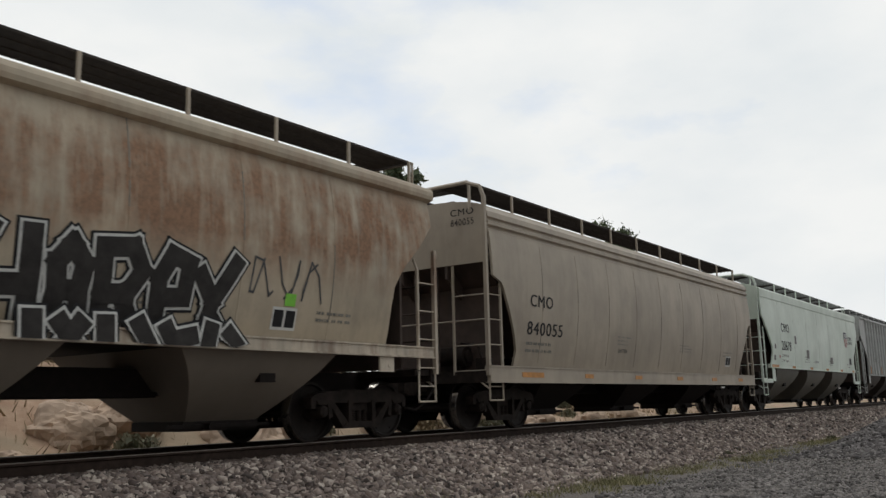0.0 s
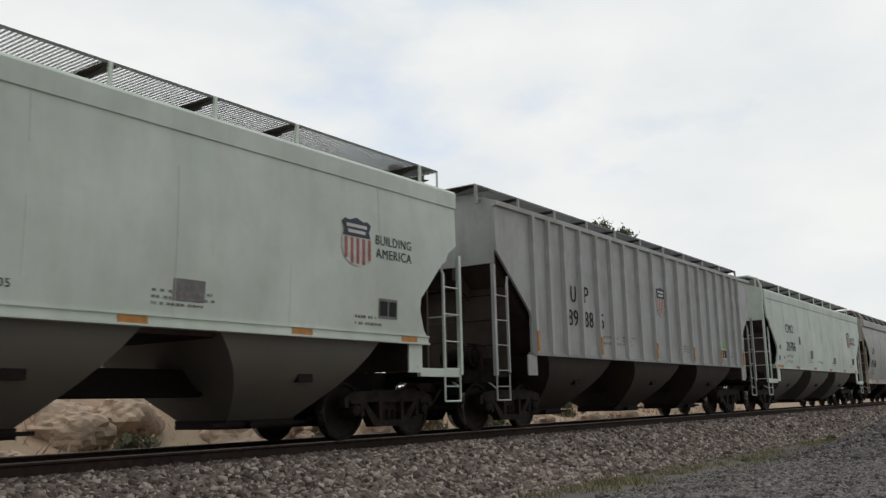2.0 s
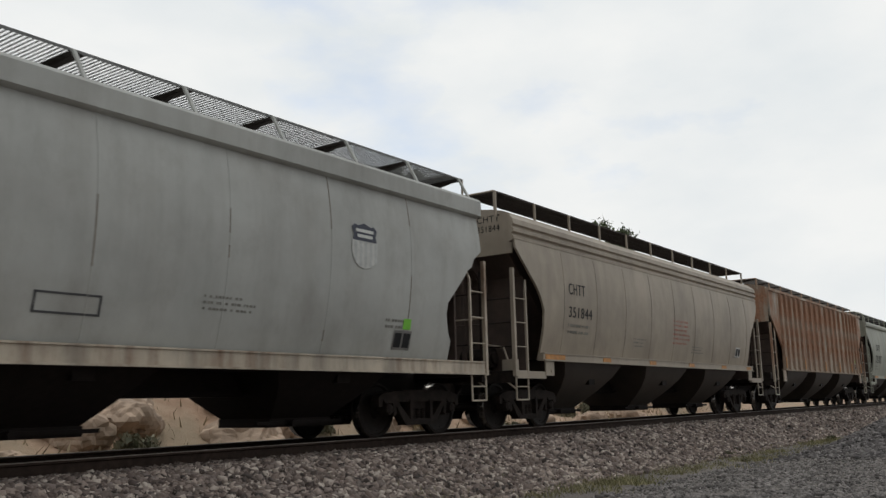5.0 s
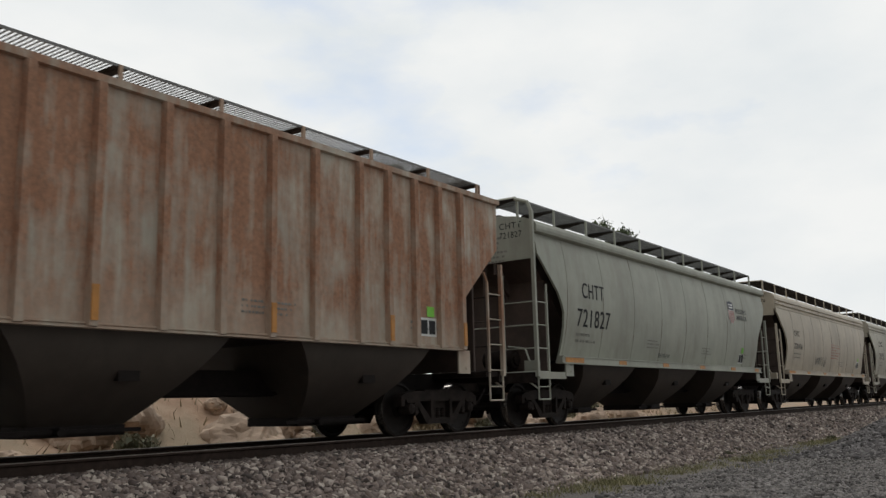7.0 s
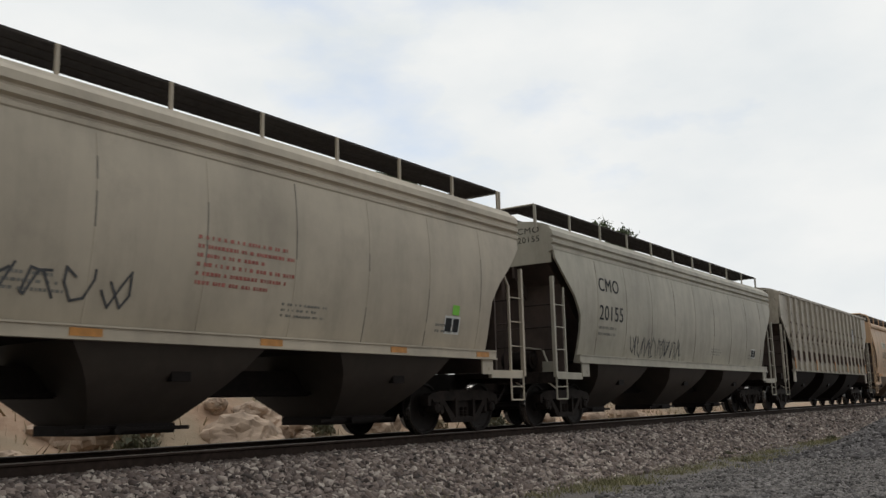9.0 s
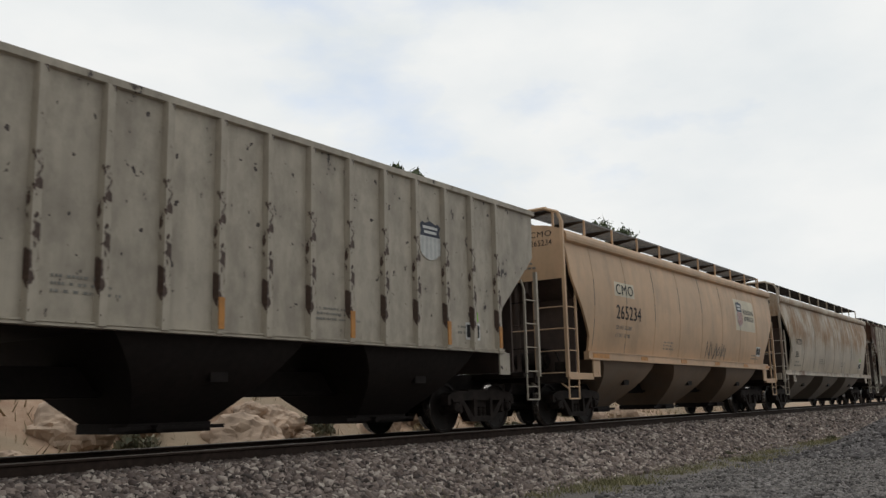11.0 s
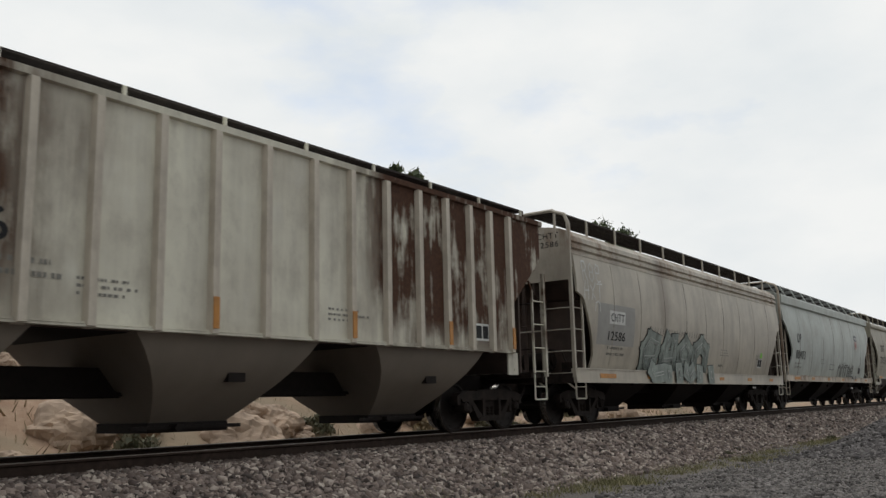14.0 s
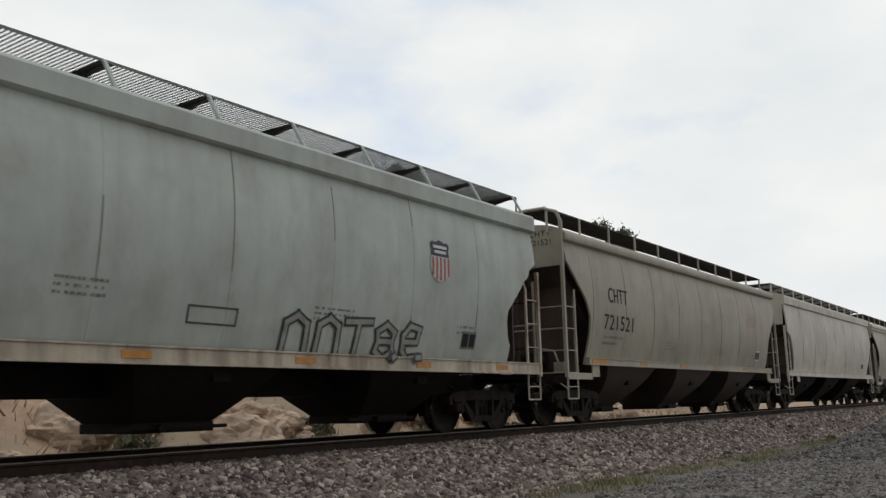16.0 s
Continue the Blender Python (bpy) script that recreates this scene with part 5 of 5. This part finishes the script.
def pebbles(name, places, sizes, material, seed, flat=0.75):
    """Broken stones as one sheet of stuff: a jittered block for every place."""
    rng = np.random.default_rng(seed)
    n = len(places)
    cube = np.array([(x, y, z) for x in (-1, 1) for y in (-1, 1) for z in (-1, 1)], float) * 0.5
    quad = np.array([(0, 1, 3, 2), (4, 6, 7, 5), (0, 4, 5, 1), (2, 3, 7, 6), (0, 2, 6, 4), (1, 5, 7, 3)])
    v = cube[None] * (1 + rng.uniform(-0.45, 0.30, (n, 8, 3)))
    v *= (sizes[:, None] * np.column_stack([rng.uniform(0.8, 1.35, n), rng.uniform(0.7, 1.1, n), rng.uniform(0.55, 0.95, n) * flat / 0.75]))[:, None]
    a, b, c = rng.uniform(0, 6.28, n), rng.uniform(-0.7, 0.7, n), rng.uniform(-0.7, 0.7, n)
    ca, sa, cb, sb, cc, sc = np.cos(a), np.sin(a), np.cos(b), np.sin(b), np.cos(c), np.sin(c)
    x, y, z = v[..., 0].copy(), v[..., 1].copy(), v[..., 2].copy()
    y, z = y * cb[:, None] - z * sb[:, None], y * sb[:, None] + z * cb[:, None]
    x, z = x * cc[:, None] - z * sc[:, None], x * sc[:, None] + z * cc[:, None]
    x, y = x * ca[:, None] - y * sa[:, None], x * sa[:, None] + y * ca[:, None]
    v = np.stack([x, y, z], -1) + places[:, None]
    f = (quad[None] + (np.arange(n) * 8)[:, None, None]).reshape(-1, 4)
    return raw_mesh(name, v.reshape(-1, 3), f, material)


def scatter(rng, n, x0, x1, y0, y1, sink=0.0):
    x, y = rng.uniform(x0, x1, n), rng.uniform(y0, y1, n)
    z = np.array([bank(a, b) for a, b in zip(x, y)]) + sink
    return np.column_stack([x, y, z])


def ballast():
    rng = np.random.default_rng(7)
    sets = [scatter(rng, 17000, 2.0, 13.0, -3.7, -0.86), scatter(rng, 15000, 13.0, 28.0, -3.7, -0.86), scatter(rng, 9000, 28.0, 60.0, -3.8, -0.86), scatter(rng, 4000, 2.0, 40.0, -0.66, 1.9), scatter(rng, 3000, 60, 140, -3.8, -0.86)]
    size = [rng.uniform(0.04, 0.105, 17000), rng.uniform(0.045, 0.11, 15000), rng.uniform(0.06, 0.12, 9000), rng.uniform(0.04, 0.08, 4000), rng.uniform(0.08, 0.15, 3000)]
    me = pebbles("ballast", np.concatenate(sets), np.concatenate(size), BALLAST, 8)
    tagged(new("ballast_stones", me), "grey and pinkish crushed stone ballast on the track shoulder", "ballast", kind="stuff")
    fine = np.concatenate([scatter(rng, 13000, 7.0, 20.0, -8.2, -4.7), scatter(rng, 3500, 20.0, 32.0, -5.2, -4.4)])
    me = pebbles("fine_gravel", fine, rng.uniform(0.025, 0.06, len(fine)), LIGHTGRAVEL, 10)
    tagged(new("fine_gravel", me), "light grey fine gravel along the access road", "gravel", kind="stuff")
    heap = scatter(rng, 17000, 18.5, 44.0, -9.0, -5.0)
    me = pebbles("gravel", heap, rng.uniform(0.05, 0.12, len(heap)), DARKSTONE, 9)
    tagged(new("gravel_heap", me), "dark grey coarse gravel heaped beside the access road", "gravel", kind="stuff")


ballast()


def blades(name, rng, places, heights, material, lean=0.5):
    n = len(places)
    a = rng.uniform(0, 6.28, n)
    w = heights * rng.uniform(0.05, 0.10, n)
    side = np.column_stack([np.cos(a) * w, np.sin(a) * w, np.zeros(n)])
    tip = np.column_stack([rng.normal(0, lean, n) * heights, rng.normal(0, lean, n) * heights, heights])
    v = np.stack([places - side, places + side, places + tip * 0.55 + side * 0.7, places + tip], 1)
    f = np.array([(0, 1, 2), (0, 2, 3)])
    f = (f[None] + (np.arange(n) * 4)[:, None, None]).reshape(-1, 3)
    return raw_mesh(name, v.reshape(-1, 3), f, material)


def verge():
    rng = np.random.default_rng(11)
    spots = np.column_stack([rng.choice([9.5, 12.5, 14.0, 16.5, 19.5, 22.0, 25.5, 28.0], 150) + rng.normal(0, 0.8, 150), rng.normal(-4.25, 0.36, 150)])
    spots[:, 1] += np.where(spots[:, 0] > 17, -0.1, 0.1)
    p = np.repeat(spots, 55, axis=0) + rng.normal(0, 0.17, (150 * 55, 2))
    z = np.array([bank(a, b) for a, b in p])
    me = blades("verge_grass", rng, np.column_stack([p, z]), rng.uniform(0.03, 0.11, len(p)), GRASS)
    tagged(new("verge_grass", me), "sparse yellow-green grass at the foot of the ballast", "grass", kind="stuff")
    p = np.column_stack([rng.uniform(4, 60, 9000), rng.uniform(5, 16, 9000)])
    z = np.array([bank(a, b) for a, b in p])
    me = blades("dry_grass", rng, np.column_stack([p, z]), rng.uniform(0.08, 0.35, len(p)), STRAW)
    tagged(new("dry_grass", me), "dry straw-coloured grass on the far bank", "grass", kind="stuff")


verge()


def bush_mesh(seed, material, count=900):
    rng = np.random.default_rng(seed)
    d = rng.normal(0, 1, (count, 3))
    d /= np.linalg.norm(d, axis=1)[:, None]
    d[:, 2] = np.abs(d[:, 2])
    lump = 0.75 + 0.25 * np.sin(d[:, 0] * 5 + seed) * np.cos(d[:, 1] * 4 - seed)
    p = d * (lump * rng.uniform(0.45, 1.0, count) ** 0.5)[:, None] * np.array([0.5, 0.5, 0.45])
    s = rng.uniform(0.015, 0.05, count)
    u = rng.normal(0, 1, (count, 3)) * s[:, None]
    w = rng.normal(0, 1, (count, 3)) * s[:, None]
    v = np.stack([p - u, p + w * 0.6, p + u, p - w * 0.6], 1)
    f = np.arange(count * 4).reshape(-1, 4)
    return raw_mesh("foliage", v.reshape(-1, 3), f, material)


def shrubs():
    rng = random.Random(21)
    kinds = [bush_mesh(k, m) for k, m in ((1, SHRUB), (2, SHRUB), (3, STRAW))]
    big = [bush_mesh(k, LEAF, 2600) for k in (8, 9)]
    stem = Geo()
    for k in range(5):
        stem.bar((0, 0, -0.05), (0.25 * math.cos(k * 1.3), 0.25 * math.sin(k * 1.3), 0.3), 0.012, 5, 0.004)
    stem = stem.mesh("stems", BARK)
    spots = [(rng.uniform(5, 42), rng.uniform(6, 15), rng.uniform(0.6, 1.6)) for _ in range(46)]
    spots += [(rng.uniform(6, 36), rng.uniform(4.6, 6.8), rng.uniform(0.35, 0.8)) for _ in range(44)]
    spots += [(20.9, -3.55, 0.42), (28.6, -4.1, 0.45), (19.0, -4.5, 0.3)]
    spots += [(rng.uniform(2, 34), rng.uniform(16.5, 22), rng.uniform(2.4, 4.2)) for _ in range(34)]
    for x, y, s in spots:
        me = kinds[rng.randrange(3)] if 0 < y < 16 else kinds[0] if y < 0 else big[rng.randrange(2)]
        b = tagged(new("shrub"), "dusty grey-green dry-country shrub", "shrub", "shrubs beside the line")
        b.matrix_basis = pose(x, y, bank(x, y) - 0.03, 0, 0, rng.uniform(0, 360)) @ Matrix.Diagonal((s, s, s, 1))
        hang("foliage", me, b)
        hang("stems", stem, b)


shrubs()


def rocks():
    rng = random.Random(31)
    kinds = []
    for k in range(4):
        bm = bmesh.new()
        bmesh.ops.create_icosphere(bm, subdivisions=4, radius=0.5)
        for v in bm.verts:
            n = noise.noise(v.co * 2.3 + Vector((k * 7, 0, 0))) * 0.35 + abs(noise.noise(v.co * 5 + Vector((k * 3, 5, 0)))) * -0.22 + noise.noise(v.co * 14 + Vector((k, 2, 9))) * 0.05
            v.co *= 1 + n
            v.co.z *= 0.7
            v.co.x = round(v.co.x * 7) / 7 * 0.4 + v.co.x * 0.6
        me = bpy.data.meshes.new("rock")
        bm.to_mesh(me)
        bm.free()
        me.materials.append(ROCK)
        kinds.append(me)
    spots = [(11.0, 7.6, 1.9), (13.0, 8.2, 2.1), (15.6, 6.9, 2.3), (17.2, 7.4, 1.6), (21.0, 7.2, 1.8), (23.5, 8.0, 2.2), (27.0, 7.6, 1.7), (31.0, 7.2, 1.8), (35.5, 7.0, 1.7), (40.0, 7.4, 1.8)]
    spots += [(rng.uniform(5, 40), rng.uniform(5.5, 12), rng.uniform(0.25, 1.0)) for _ in range(50)]
    for x, y, s in spots:
        r = tagged(new("rock", kinds[rng.randrange(4)]), "weathered tan sandstone boulder on the bank", "rock", "rocks on the far bank")
        r.matrix_basis = pose(x, y, bank(x, y) + 0.05 * s, 0, 0, rng.uniform(0, 360)) @ Matrix.Diagonal((s, s * 0.8, s, 1))


rocks()


def dead_brush(x, y):
    g = Geo()
    rng = random.Random(5)
    for k in range(16):
        a, l = rng.uniform(0, 6.28), rng.uniform(0.35, 0.8)
        t = Vector((math.cos(a) * l * 0.6, math.sin(a) * l * 0.6, l * rng.uniform(0.5, 1.0)))
        g.bar((0, 0, 0), t * 0.55, 0.014, 5, 0.009)
        g.bar(t * 0.55, t + Vector((rng.uniform(-0.15, 0.15), 0, -0.05)), 0.009, 5, 0.003)
    ob = tagged(new("dead_brush", g.mesh("dead_brush", DRYWOOD)), "bleached dead branches on the far bank", "brush")
    ob.matrix_basis = pose(x, y, bank(x, y) - 0.02)


dead_brush(9.4, 4.6)


def tree(x, y, height, spread, seed, narrow=1.0):
    rng = random.Random(seed)
    base = tagged(new("tree"), "leafy dark green poplar behind the railway", "tree", "trees behind the line")
    base.matrix_basis = pose(x, y, bank(x, y) - 0.3)
    g = Geo()
    pts = [Vector((rng.uniform(-0.04, 0.04) * k, rng.uniform(-0.04, 0.04) * k, height * 0.92 * k / 6)) for k in range(7)]
    r = height * 0.018
    for k in range(6):
        g.bar(pts[k], pts[k + 1], r * (1 - k / 6.5), 8, r * (1 - (k + 1) / 6.5))
    clumps = []
    for k in range(26):
        t = rng.uniform(0.10, 0.97)
        i = min(5, int(t * 6))
        a = pts[i].lerp(pts[i + 1], t * 6 - i)
        ang, reach = rng.uniform(0, 6.28), spread * (1.05 - 0.75 * abs(t - 0.5) ** 1.2) * rng.uniform(0.35, 1.0)
        b = a + Vector((math.cos(ang) * reach, math.sin(ang) * reach, reach * rng.uniform(0.3, 0.9)))
        b.z = min(b.z, height * 0.985)
        g.bar(a, b, r * 0.35, 5, r * 0.08)
        clumps += [(b, rng.uniform(0.45, 0.95)), (a.lerp(b, 0.6), rng.uniform(0.35, 0.7))]
    clumps.append((pts[6], 0.5))
    hang("trunk", g.mesh("trunk", BARK), base)
    nr = np.random.default_rng(seed)
    vs = []
    for c, s in clumps:
        n = 210
        p = np.array(c)[None] + nr.normal(0, 0.45, (n, 3)) * s * spread * 0.42 * np.array([1, 1, 0.85])
        p[:, 2] = np.minimum(p[:, 2], height)
        q = nr.uniform(0.06, 0.13, n)[:, None]
        u, w = nr.normal(0, 1, (n, 3)) * q, nr.normal(0, 1, (n, 3)) * q
        vs.append(np.stack([p - u, p + w * 0.55, p + u, p - w * 0.55], 1))
    v = np.concatenate(vs)
    hang("crown", raw_mesh("crown", v.reshape(-1, 3), np.arange(len(v) * 4).reshape(-1, 4), LEAF), base)


for spot in ((54.0, 15.2, 12.3, 2.3, 1), (32.7, 15.6, 12.25, 1.4, 2), (12.0, 17.5, 8.5, 3.0, 3), (15.5, 19.0, 9.4, 3.2, 4), (19.5, 17.5, 9.0, 3.0, 5), (8.5, 18.5, 8.2, 3.0, 6), (23.5, 19.0, 9.6, 3.0, 8), (43.0, 18.0, 10.5, 2.4, 7)):
    tree(*spot)


# ---- what moves: the train rolls past, every wheelset turning ----
def motions():
    for spec, car in TRAIN:
        x = spec.post + half_of(spec)
        walk(car, [(t, pose(x - SPEED * t, 0, 0)) for t in (0, 2, 4, 6, 8, 10, 12, 14, 16)])
    for e in (-1, 1):
        first = WHEELSETS[e][0]
        spin = math.degrees(SPEED / 0.457)
        walk(first, [(k / FPS, pose(e * 0.889, 0, 0.457, 0, -spin * k / FPS, 0)) for k in range(16 * FPS + 1)])
        turning = first.animation_data
        for ws in WHEELSETS[e][1:]:
            ws.rotation_mode = "QUATERNION"
            own = ws.animation_data_create()
            own.action = turning.action
            own.action_slot = turning.action_slot


motions()
